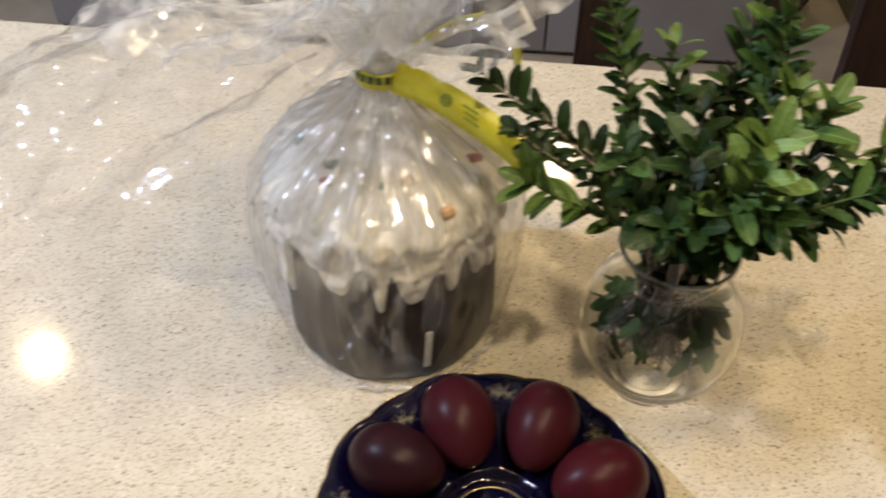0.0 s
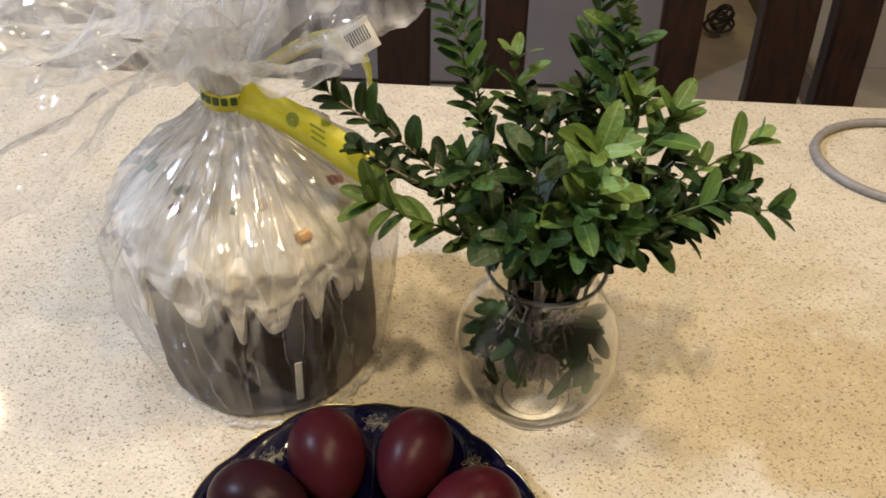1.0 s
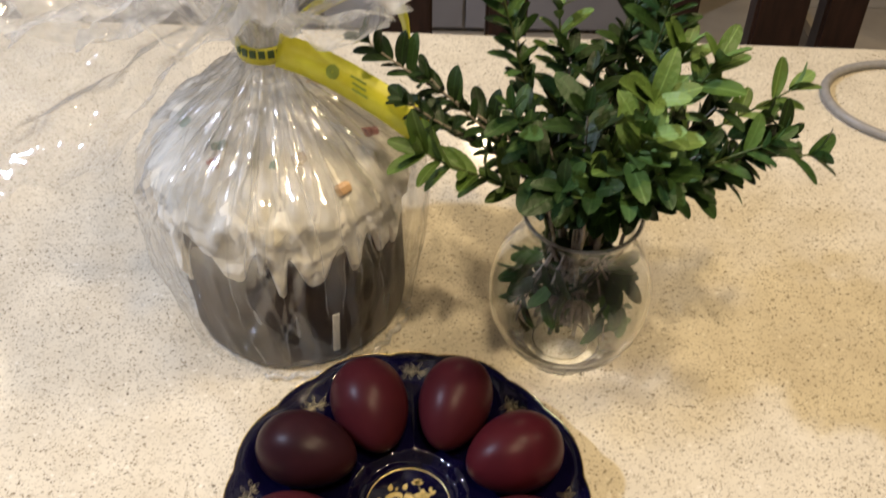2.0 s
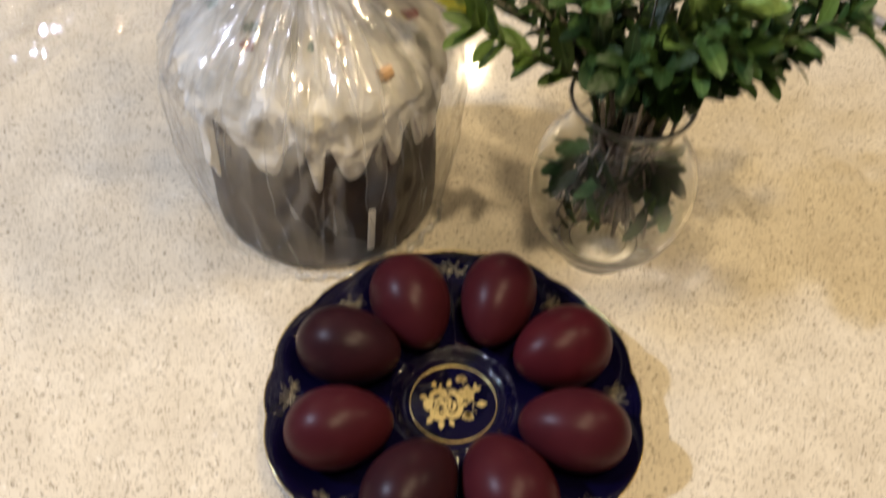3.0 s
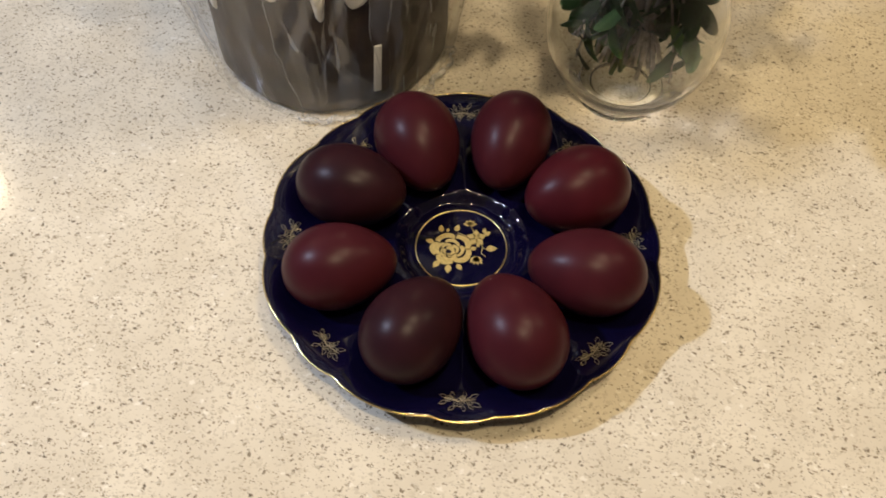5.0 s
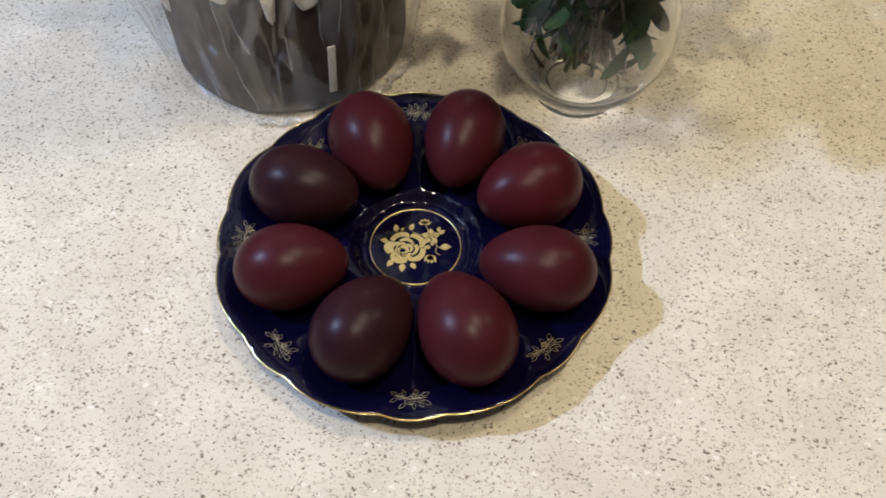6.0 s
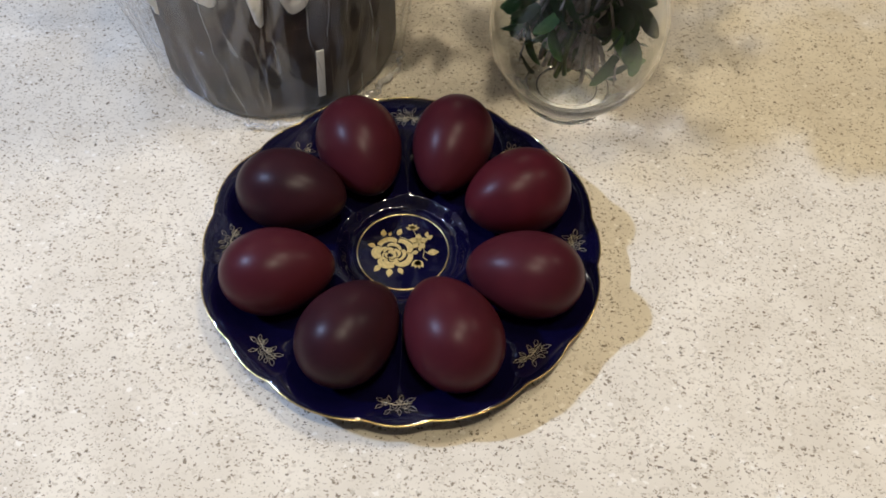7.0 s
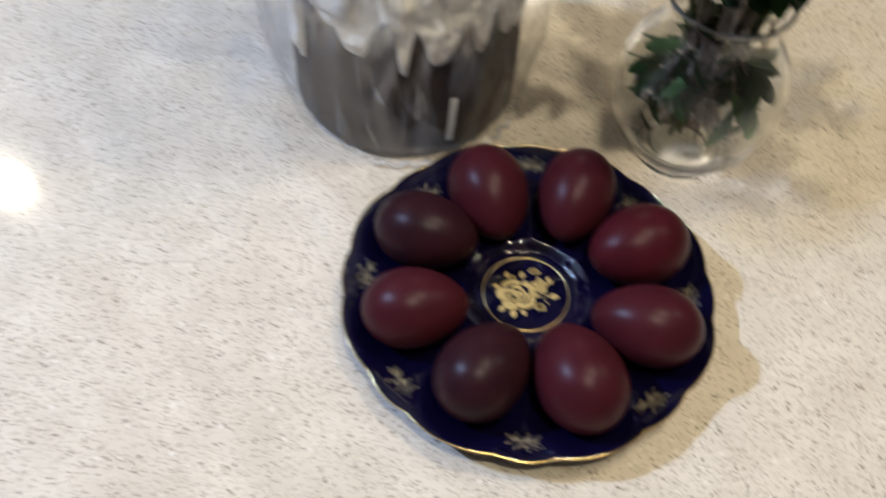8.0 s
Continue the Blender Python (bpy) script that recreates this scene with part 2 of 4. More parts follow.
def mat_wood():
    m = material("dark_stained_wood", (0.03, 0.015, 0.01), 0.4)
    tc, kind = coords(m)
    mp = m.node_tree.nodes.new("ShaderNodeMapping")
    mp.inputs["Scale"].default_value = (1, 1, 0.06)
    wire(m, tc, kind, mp, "Vector")
    n = node(m, "ShaderNodeTexNoise", Scale=160.0, Detail=5.0)
    wire(m, mp, "Vector", n, "Vector")
    r = ramp(m, [(0.3, (0.012, 0.0055, 0.0035)), (0.7, (0.032, 0.014, 0.009))])
    wire(m, n, "Fac", r, "Fac")
    wire(m, r, "Color", bsdf(m), "Base Color")
    return m


def mat_egg(name, dark, light):
    m = material(name, dark, 0.42)
    noisy(m, dark, light, 45.0, 5.0, bump=0.08, bump_scale=900.0, distance=0.0004, rough=(0.30, 0.38))
    bsdf(m).inputs["Specular IOR Level"].default_value = 0.11
    return m


def mat_glass():
    m = material("clear_glass", (0.98, 0.99, 0.98), 0.01)
    bsdf(m).inputs["Transmission Weight"].default_value = 1.0
    bsdf(m).inputs["IOR"].default_value = 1.38
    bsdf(m).inputs["Coat Weight"].default_value = 0.35
    bsdf(m).inputs["Coat Roughness"].default_value = 0.01
    return m


STONE = mat_stone()
WOOD = mat_wood()
COBALT = noisy(material("cobalt_glaze", rough=0.09), (0.0018, 0.0014, 0.0105), (0.0032, 0.0025, 0.0175), 40.0, rough=(0.035, 0.07))
GOLD = noisy(material("gilding", rough=0.3, metal=1.0), (0.72, 0.52, 0.20), (0.92, 0.74, 0.38), 300.0, rough=(0.25, 0.45))
RIM_GOLD = noisy(material("rim_gilding", rough=0.2, metal=1.0), (0.45, 0.32, 0.13), (0.80, 0.64, 0.34), 60.0, rough=(0.12, 0.35))
GOLD_PALE = noisy(material("worn_gilding", rough=0.4, metal=0.7), (0.42, 0.35, 0.20), (0.66, 0.57, 0.36), 500.0)
GOLD_ROSE = noisy(material("matt_gilding", rough=0.42, metal=0.55), (0.46, 0.34, 0.12), (0.68, 0.53, 0.22), 700.0)
EGG_MATS = [mat_egg("egg_dye_wine", (0.038, 0.0066, 0.0102), (0.052, 0.0088, 0.0128)),
            mat_egg("egg_dye_dark", (0.018, 0.0060, 0.0090), (0.029, 0.0078, 0.0108)),
            mat_egg("egg_dye_red", (0.038, 0.0052, 0.0088), (0.056, 0.0072, 0.0114))]
GLASS = mat_glass()
FILM = mat_wrap()
RUFFLE_FILM = mat_film("cellophane_ruffle", 0.15, 0.06, 0.05, 26.0, 0.6, (1, 1, 1), (1, 1, 1))
BUNCH_FILM = mat_film("cellophane_gather", 0.50, 0.07, 0.08, 40.0, 0.5, (1, 1, 0.4), (1, 1, 0.3))
LIP_GLASS = mat_film("polished_lip", 0.22, 0.12, 0.06, 60.0, 0.05)
TWIST_FILM = mat_film("cellophane_twist", 0.42, 0.05, 0.15, 90.0, 0.6, (1, 1, 0.2), (1, 1, 0.2))
ICING = noisy(material("white_icing", rough=0.55), (0.70, 0.67, 0.58), (0.90, 0.88, 0.82), 60.0, bump=0.5, bump_scale=130.0, distance=0.003)
CRUST = noisy(material("dark_crust_paper", rough=0.65), (0.006, 0.004, 0.003), (0.060, 0.041, 0.030), 24.0, 7.0, bump=0.3, bump_scale=90.0, distance=0.002)
YELLOW = noisy(material("yellow_satin_ribbon", rough=0.38), (0.56, 0.52, 0.02), (0.66, 0.62, 0.04), 120.0, bump=0.15, bump_scale=900.0)
GREEN_INK = material("green_ink", (0.035, 0.075, 0.02), 0.5)
OLIVE_INK = material("olive_ink", (0.24, 0.30, 0.035), 0.5)
PAPER = noisy(material("white_paper", rough=0.6), (0.68, 0.67, 0.64), (0.78, 0.77, 0.75), 90.0)
INK = material("dark_ink", (0.08, 0.08, 0.08), 0.6)
CORD = noisy(material("grey_rubber_cord", rough=0.45), (0.22, 0.21, 0.20), (0.29, 0.28, 0.27), 140.0, bump=0.1)
BLACK_CORD = material("black_cord", (0.02, 0.018, 0.018), 0.5)
BARK = noisy(material("grey_twig_bark", rough=0.8), (0.16, 0.135, 0.11), (0.40, 0.35, 0.29), 200.0, bump=0.5, distance=0.0005)
GREEN_BARK = noisy(material("green_twig", rough=0.6), (0.05, 0.08, 0.02), (0.10, 0.13, 0.04), 200.0)
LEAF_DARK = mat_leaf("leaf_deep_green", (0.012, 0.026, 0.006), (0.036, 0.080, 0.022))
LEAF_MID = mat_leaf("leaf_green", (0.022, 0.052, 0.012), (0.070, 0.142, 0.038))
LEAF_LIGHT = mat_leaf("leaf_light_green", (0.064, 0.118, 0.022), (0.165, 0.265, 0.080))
TILE = noisy(material("brown_floor_tile", rough=0.35), (0.30, 0.26, 0.205), (0.38, 0.33, 0.265), 9.0, bump=0.05)
PLASTER = noisy(material("cream_plaster", rough=0.85), (0.36, 0.32, 0.26), (0.41, 0.37, 0.31), 6.0, bump=0.1)
CEILING_PAINT = noisy(material("white_ceiling_paint", rough=0.9), (0.46, 0.44, 0.41), (0.52, 0.50, 0.47), 5.0)
GREY_LAMINATE = noisy(material("grey_laminate", rough=0.35), (0.21, 0.20, 0.215), (0.25, 0.24, 0.25), 7.0, bump=0.03)
DARK_TRIM = noisy(material("brown_skirting", rough=0.45), (0.075, 0.06, 0.045), (0.11, 0.09, 0.07), 30.0)
STEEL = material("brushed_steel", (0.6, 0.6, 0.6), 0.35, 1.0)
GLOW = material("lamp_diffuser", (0.9, 0.88, 0.8), 0.4)
bsdf(GLOW).inputs["Emission Color"].default_value = (1.0, 0.86, 0.66, 1)
bsdf(GLOW).inputs["Emission Strength"].default_value = 3.0
COOL_GLOW = material("cool_lamp_diffuser", (0.88, 0.9, 0.92), 0.4)
bsdf(COOL_GLOW).inputs["Emission Color"].default_value = (0.75, 0.87, 1.0, 1)
bsdf(COOL_GLOW).inputs["Emission Strength"].default_value = 3.0
CANDY = {n: noisy(material("candied_fruit_" + n, rough=0.3), tuple(v * 0.7 for v in c), c, 200.0)
         for n, c in (("red", (0.50, 0.17, 0.18)), ("green", (0.26, 0.40, 0.32)), ("orange", (0.68, 0.44, 0.25)), ("amber", (0.62, 0.50, 0.33)))}


# ---- mesh helpers ----
def finish(bm, name, mat, smooth=True):
    me = bpy.data.meshes.new(name)
    bm.to_mesh(me)
    bm.free()
    me.materials.append(mat)
    if smooth:
        me.polygons.foreach_set("use_smooth", [True] * len(me.polygons))
    return me


def part(name, bm, mat, parent, label="", smooth=True):
    me = bm if isinstance(bm, bpy.types.Mesh) else finish(bm, name, mat, smooth)
    ob = new(name, me)
    ob.parent = parent
    if label:
        ob["label"] = label
    return ob


def thing(name, m, label, category, group=""):
    ob = new(name)
    ob.empty_display_size = 0.02
    ob.matrix_world = m
    return tagged(ob, label, category, group)


def structure(name, bm, mat, label, category, smooth=False):
    return tagged(new(name, finish(bm, name, mat, smooth)), label, category, kind="structure")


def box(x0, x1, y0, y1, z0, z1, bevel=0.0, bm=None, segments=2):
    own = bmesh.new()
    bmesh.ops.create_cube(own, size=1.0, matrix=Matrix.Translation(((x0 + x1) / 2, (y0 + y1) / 2, (z0 + z1) / 2))
                          @ Matrix.Diagonal((x1 - x0, y1 - y0, z1 - z0, 1)))
    if bevel:
        bmesh.ops.bevel(own, geom=list(own.edges), offset=bevel, segments=segments, profile=0.6, affect="EDGES")
    if bm is None:
        return own
    me = bpy.data.meshes.new("tmp")
    own.to_mesh(me)
    own.free()
    bm.from_mesh(me)
    bpy.data.meshes.remove(me)
    return bm


def grid_mesh(points, nu, nv, wrap_u=False, bm=None):
    """Faces over points[v][u]."""
    bm = bm or bmesh.new()
    vs = [[bm.verts.new(p) for p in row] for row in points]
    for j in range(nv - 1):
        for i in range(nu if wrap_u else nu - 1):
            k = (i + 1) % nu
            bm.faces.new((vs[j][i], vs[j][k], vs[j + 1][k], vs[j + 1][i]))
    return bm


def lathe(profile, steps=48, bm=None):
    rows = [[(r * math.cos(2 * math.pi * i / steps), r * math.sin(2 * math.pi * i / steps), z) for i in range(steps)] for r, z in profile]
    return grid_mesh(rows, steps, len(rows), True, bm)


def tube(path, radius, sides=8, closed=False, bm=None, taper=None):
    """A round tube along a path of points."""
    bm = bm or bmesh.new()
    pts = [Vector(p) for p in path]
    n = len(pts)
    rings = []
    side = None
    for i, p in enumerate(pts):
        a = pts[(i - 1) % n] if closed or i else p
        b = pts[(i + 1) % n] if closed or i < n - 1 else p
        d = (b - a).normalized()
        if side is None:
            side = d.cross(Vector((0.13, 0.21, 1.0)))
            if side.length < 1e-4:
                side = d.cross(Vector((1, 0, 0)))
        side = (side - d * side.dot(d)).normalized()
        up = d.cross(side)
        r = radius * (taper(i / max(1, n - 1)) if taper else 1.0)
        rings.append([bm.verts.new(p + side * (r * math.cos(2 * math.pi * k / sides)) + up * (r * math.sin(2 * math.pi * k / sides)))
                      for k in range(sides)])
    for i in range(n if closed else n - 1):
        A, B = rings[i], rings[(i + 1) % n]
        for k in range(sides):
            bm.faces.new((A[k], A[(k + 1) % sides], B[(k + 1) % sides], B[k]))
    if not closed:
        bm.faces.new(rings[0][::-1])
        bm.faces.new(rings[-1])
    return bm


def bezier(a, b, c, d, n):
    a, b, c, d = (Vector(v) for v in (a, b, c, d))
    out = []
    for i in range(n):
        t = i / (n - 1)
        out.append(a * (1 - t) ** 3 + b * 3 * t * (1 - t) ** 2 + c * 3 * t * t * (1 - t) + d * t ** 3)
    return out


# ---- room ----
X0, X1, Y0, Y1 = -2.9, 2.6, -2.4, 3.6
structure("floor", box(X0 - 0.1, X1 + 0.1, Y0 - 0.1, Y1 + 0.1, FLOOR - 0.1, FLOOR), TILE, "brown ceramic tiled floor", "floor")
structure("ceiling", box(X0 - 0.1, X1 + 0.1, Y0 - 0.1, Y1 + 0.1, CEIL, CEIL + 0.1), CEILING_PAINT, "plain white painted ceiling", "ceiling")
structure("wall_north", box(X0 - 0.1, X1 + 0.1, Y1, Y1 + 0.1, FLOOR, CEIL), PLASTER, "plain cream plastered wall", "wall")
structure("wall_south", box(X0 - 0.1, X1 + 0.1, Y0 - 0.1, Y0, FLOOR, CEIL), PLASTER, "plain cream plastered wall", "wall")
structure("wall_east", box(X1, X1 + 0.1, Y0, Y1, FLOOR, CEIL), PLASTER, "plain cream plastered wall", "wall")
structure("wall_west", box(X0 - 0.1, X0, Y0, Y1, FLOOR, CEIL), PLASTER, "plain cream plastered wall", "wall")
# stub of wall with a skirting, behind the chairs
structure("wall_partition", box(0.98, X1, 1.98, 2.10, FLOOR, CEIL, 0.003), PLASTER, "cream plastered wall end beside the floor", "wall")
structure("baseboard", box(0.955, 0.978, 1.60, Y1, FLOOR, FLOOR + 0.08, 0.003), DARK_TRIM, "dark brown skirting along the floor", "skirting")

for dx, dy, _, tint, wide in DOWNLIGHTS:
    dl = thing("ceiling_light", pose(dx, dy, CEIL), "round recessed warm white ceiling downlight with steel rim" if tint == WARM else "round recessed cool white ceiling downlight with steel rim", "ceiling light", "ceiling downlights")
    part("rim", lathe([(wide * 0.61, 0.0), (wide * 0.66, -0.006), (wide * 0.78, -0.006), (wide * 0.82, 0.0)], 32), STEEL, dl)
    part("diffuser", lathe([(0.0005, -0.003), (wide * 0.61, -0.003)], 32), GLOW if tint == WARM else COOL_GLOW, dl)


# ---- table ----
EDGE_TURN = -2.0
table = thing("dining_table", pose(0.05, 0.0, 0, 0, 0, EDGE_TURN), "table with a cream speckled stone top", "table")
part("tabletop", box(-1.15, 1.15, -0.52, 0.543, -0.036, 0.0, 0.004, segments=3), STONE, table, "polished cream quartz top with brown flecks", smooth=False)
for lx in (-1.05, 1.05):
    for ly in (-0.44, 0.30):
        part("leg", box(lx - 0.035, lx + 0.035, ly - 0.035, ly + 0.035, FLOOR, -0.036, 0.004), WOOD, table)
part("apron", box(-1.02, 1.02, -0.45, -0.42, -0.12, -0.036, 0.003), WOOD, table)


# ---- chairs beyond the table ----
def dining_chair(m):
    ch = thing("dining_chair", m, "dark stained wooden chair with a slatted upright back", "chair", "chairs along the table")
    lean = 0.16

    def upright(x0, x1, z0, z1, thick):
        rows = []
        for k in range(9):
            z = z0 + (z1 - z0) * k / 8
            y = 0.72 + lean * (z + 0.1) - 0.02 * math.sin(math.pi * k / 8)
            rows.append((z, y))
        bm = bmesh.new()
        ring = []
        for z, y in rows:
            ring.append([bm.verts.new(p) for p in ((x0, y, z), (x1, y, z), (x1, y + thick, z), (x0, y + thick, z))])
        for A, B in zip(ring, ring[1:]):
            for k in range(4):
                bm.faces.new((A[k], A[(k + 1) % 4], B[(k + 1) % 4], B[k]))
        bm.faces.new(ring[0][::-1])
        bm.faces.new(ring[-1])
        bmesh.ops.bevel(bm, geom=[e for e in bm.edges if abs(e.verts[0].co.z - e.verts[1].co.z) > 0.02], offset=0.004, segments=2, affect="EDGES")
        return bm

    part("back_post", upright(-0.200, -0.148, -0.30, 0.26, 0.030), WOOD, ch, smooth=False)
    part("back_post", upright(0.134, 0.200, -0.30, 0.26, 0.030), WOOD, ch, smooth=False)
    part("back_slat", upright(0.014, 0.064, -0.27, 0.20, 0.018), WOOD, ch, smooth=False)
    part("top_rail", box(-0.20, 0.20, 0.762, 0.794, 0.20, 0.285, 0.008), WOOD, ch)
    part("seat", box(-0.205, 0.205, 0.36, 0.72, -0.325, -0.29, 0.010), WOOD, ch)
    for x in (-0.185, 0.185):
        for y in (0.39, 0.69):
            part("leg", box(x - 0.018, x + 0.018, y - 0.018, y + 0.018, FLOOR, -0.325, 0.003), WOOD, ch)
    return ch


chair = dining_chair(pose(0.270, 0, 0))
copy_thing(chair, pose(-0.197, 0, 0))
copy_thing(chair, pose(0.690, 0, 0))

# grey cupboard and the cord on the floor, seen between the slats
cup = thing("cupboard", pose(0, 1.80, FLOOR), "plain grey laminate cupboard with flat doors", "cupboard")
part("body", box(-1.30, 0.60, 0.022, 0.50, 0.0, 1.0, 0.003), GREY_LAMINATE, cup)
part("door", box(-1.298, -0.602, 0.0, 0.02, 0.02, 0.99, 0.002), GREY_LAMINATE, cup)
part("door", box(-0.596, 0.070, 0.0, 0.02, 0.02, 0.99, 0.002), GREY_LAMINATE, cup)
part("door", box(0.078, 0.598, 0.0, 0.02, 0.02, 0.99, 0.002), GREY_LAMINATE, cup)
coil = []
for i in range(90):
    a = i / 90 * 5 * 2 * math.pi
    coil.append((0.805 + (0.034 + 0.012 * math.sin(a * 0.37)) * math.cos(a), 2.16 + 0.040 * math.sin(a * 1.03), FLOOR + 0.012 + 0.02 * abs(math.sin(a * 0.5 + 1)) + 0.0006 * i))
cc = thing("coiled_cord", pose(0, 0, 0), "loose coil of black cord lying on the floor", "cable")
part("cord", tube(coil, 0.0045, 6), BLACK_CORD, cc)

# grey cord loop lying on the table
loop = []
for i in range(72):
    a = 2 * math.pi * i / 72
    loop.append((0.467 + 0.077 * math.cos(a) + 0.016 * math.sin(2 * a), 0.416 + 0.067 * math.sin(a) - 0.010 * math.cos(2 * a), 0.0044 + 0.0004 * math.sin(3 * a)))
gl = thing("power_cord", pose(0, 0, 0), "loop of light grey rubber cord lying on the table", "cable")
part("cord", tube(loop, 0.0043, 10, True), CORD, gl)


# ---- eggs and plate ----
EGG_Z = 0.0325
EGGS = [  # bearing, distance from the plate's middle, length, width, dye, skew, lift of the outer end
    (114.3, 0.0602, 0.0618, 0.0467, 0, -3.7, 7.1), (64.9, 0.0630, 0.0617, 0.0447, 0, 8.8, 9.0), (20.0, 0.0659, 0.0604, 0.0470, 2, 4.6, -4.1),
    (-25.0, 0.0697, 0.0606, 0.0444, 0, 15.6, -1.0), (-68.2, 0.0685, 0.0607, 0.0474, 0, 3.4, -3.9), (-110.5, 0.0677, 0.0595, 0.0460, 1, -13.5, 2.8),
    (-155.3, 0.0686, 0.0586, 0.0442, 0, -16.8, -4.1), (159.3, 0.0643, 0.0615, 0.0448, 1, 5.6, -5.7),
]


def egg_radius(u):
    """Half width along the length, u from -1 (blunt, outer) to 1."""
    return math.sqrt(max(0.0, 1 - u * u)) * (1 - 0.13 * u - 0.03 * u * u)


def egg_frame(e):
    bear, dist, length, width, _, skew, _ = e
    a = radians(bear)
    c = Vector((dist * math.cos(a), dist * math.sin(a), EGG_Z))
    return Matrix.Translation(c) @ Matrix.Rotation(a + math.pi + radians(skew), 4, "Z")


EGG_INV = [(egg_frame(e).inverted(), e[2] / 2, e[3] / 2) for e in EGGS]


def well_z(x, y):
    """Underside of the lowest egg above a place, or a large value."""
    best = 1.0
    for inv, hl, hw in EGG_INV:
        p = inv @ Vector((x, y, EGG_Z))
        u = p.x / (hl * 1.06)
        if abs(u) < 1:
            r = hw * 1.05 * egg_radius(u)
            if abs(p.y) < r:
                best = min(best, EGG_Z - math.sqrt(r * r - p.y * p.y) + 0.0006)
    return best


def hollow(x, y):
    """How deep the glaze rounds down towards the nearest egg, 0 to 1."""
    best = 0.0
    for inv, hl, hw in EGG_INV:
        p = inv @ Vector((x, y, EGG_Z))
        q = (p.x / (hl * 1.22)) ** 2 + (p.y / (hw * 1.34)) ** 2
        best = max(best, 1 - q)
    return best


def smooth(a, b, x):
    t = min(1.0, max(0.0, (x - a) / (b - a)))
    return t * t * (3 - 2 * t)


def rim_r(a):
    """The scalloped edge: eight wide lobes at the eggs, eight narrow ones between."""
    u = abs((math.degrees(a) + 22.5) % 45 - 22.5)
    if u < 8.5:
        return 0.1046 + 0.0018 * (1 - (u / 8.5) ** 2)
    return 0.1046 + 0.0030 * (1 - ((u - 22.5) / 14) ** 2)


def plate_z(r, a):
    edge = rim_r(a)
    s = r / edge * 0.105
    z = 0.0095 + 0.0072 * smooth(0.0285, 0.0365, s) + 0.0006 * math.exp(-((s - 0.0275) / 0.0012) ** 2)
    z -= 0.0011 * smooth(0.040, 0.080, s)
    z += 0.0055 * smooth(0.084, 0.107, s) - 0.0009 * math.cos(8 * a) * smooth(0.090, 0.105, s)
    z -= 0.0055 * hollow(r * math.cos(a), r * math.sin(a)) * smooth(0.029, 0.036, s)
    w = well_z(r * math.cos(a), r * math.sin(a))
    return min(z, max(w, 0.0045)) if w < 1 else z


plate = thing("egg_plate", pose(0.0005, -0.0005, 0), "cobalt blue glazed porcelain egg plate with gilded scalloped rim", "plate")
NA, NR = 288, 84
rows = []
for j in range(NR + 1):
    f = max(0.004, j / NR)
    rows.append([(f * rim_r(2 * math.pi * i / NA) * math.cos(2 * math.pi * i / NA), f * rim_r(2 * math.pi * i / NA) * math.sin(2 * math.pi * i / NA),
                  plate_z(f * rim_r(2 * math.pi * i / NA), 2 * math.pi * i / NA)) for i in range(NA)])
for f, dz in ((1.003, -0.0010), (0.998, -0.0026), (0.95, -0.0060), (0.85, -0.0130), (0.72, -0.0165)):
    rows.append([(f * rim_r(2 * math.pi * i / NA) * math.cos(2 * math.pi * i / NA), f * rim_r(2 * math.pi * i / NA) * math.sin(2 * math.pi * i / NA),
                  max(0.0022, 0.0206 + dz - 0.0009 * math.cos(8 * 2 * math.pi * i / NA) * f ** 8)) for i in range(NA)])
for r, z in ((0.070, 0.0004), (0.066, 0.0004), (0.062, 0.0022), (0.001, 0.0022)):
    rows.append([(r * math.cos(2 * math.pi * i / NA), r * math.sin(2 * math.pi * i / NA), z) for i in range(NA)])
part("body", grid_mesh(rows, NA, len(rows), True), COBALT, plate)
part("gilded_rim", tube([(1.001 * rim_r(a) * math.cos(a), 1.001 * rim_r(a) * math.sin(a), plate_z(rim_r(a), a) - 0.0004)
                         for a in (2 * math.pi * i / 288 for i in range(288))], 0.00055, 8, True), RIM_GOLD, plate, "worn gold line along the edge")
part("gilded_ring", lathe([(0.0247, 0.0094), (0.0247, 0.0099), (0.0253, 0.0099), (0.0253, 0.0094)], 96), GOLD, plate)


def outline(shape, x, y, turn, size):
    """Closed outline of a small drawn shape, as flat points."""
    out = []
    c, s = math.cos(turn), math.sin(turn)
    for px, py in shape:
        out.append((x + size * (c * px - s * py), y + size * (s * px + c * py)))
    return out


def leaf_shape(n=12, width=0.32, wave=0.0):
    up = [(i / n, width * math.sin(math.pi * (i / n) ** 0.8) * (1 + wave * math.sin(i * 2.1))) for i in range(n + 1)]
    return up + [(px, -py) for px, py in up[-2:0:-1]]


def flat_piece(pts, z, height, bm, shrink):
    """A thin raised flat piece with a bevel-like smaller top."""
    cx, cy = sum(p[0] for p in pts) / len(pts), sum(p[1] for p in pts) / len(pts)
    low = [bm.verts.new((px, py, z)) for px, py in pts]
    top = [bm.verts.new((cx + (px - cx) * shrink, cy + (py - cy) * shrink, z + height)) for px, py in pts]
    n = len(pts)
    for i in range(n):
        bm.faces.new((low[i], low[(i + 1) % n], top[(i + 1) % n], top[i]))
    bm.faces.new(top)


ROSE_Z = 0.0096


def relief(name, pts, height, parent, shrink=0.94):
    """A thin raised gilded piece, its own part."""
    bm = bmesh.new()
    flat_piece(pts, ROSE_Z, height, bm, shrink)
    return part(name, bm, GOLD_ROSE, parent, smooth=False)


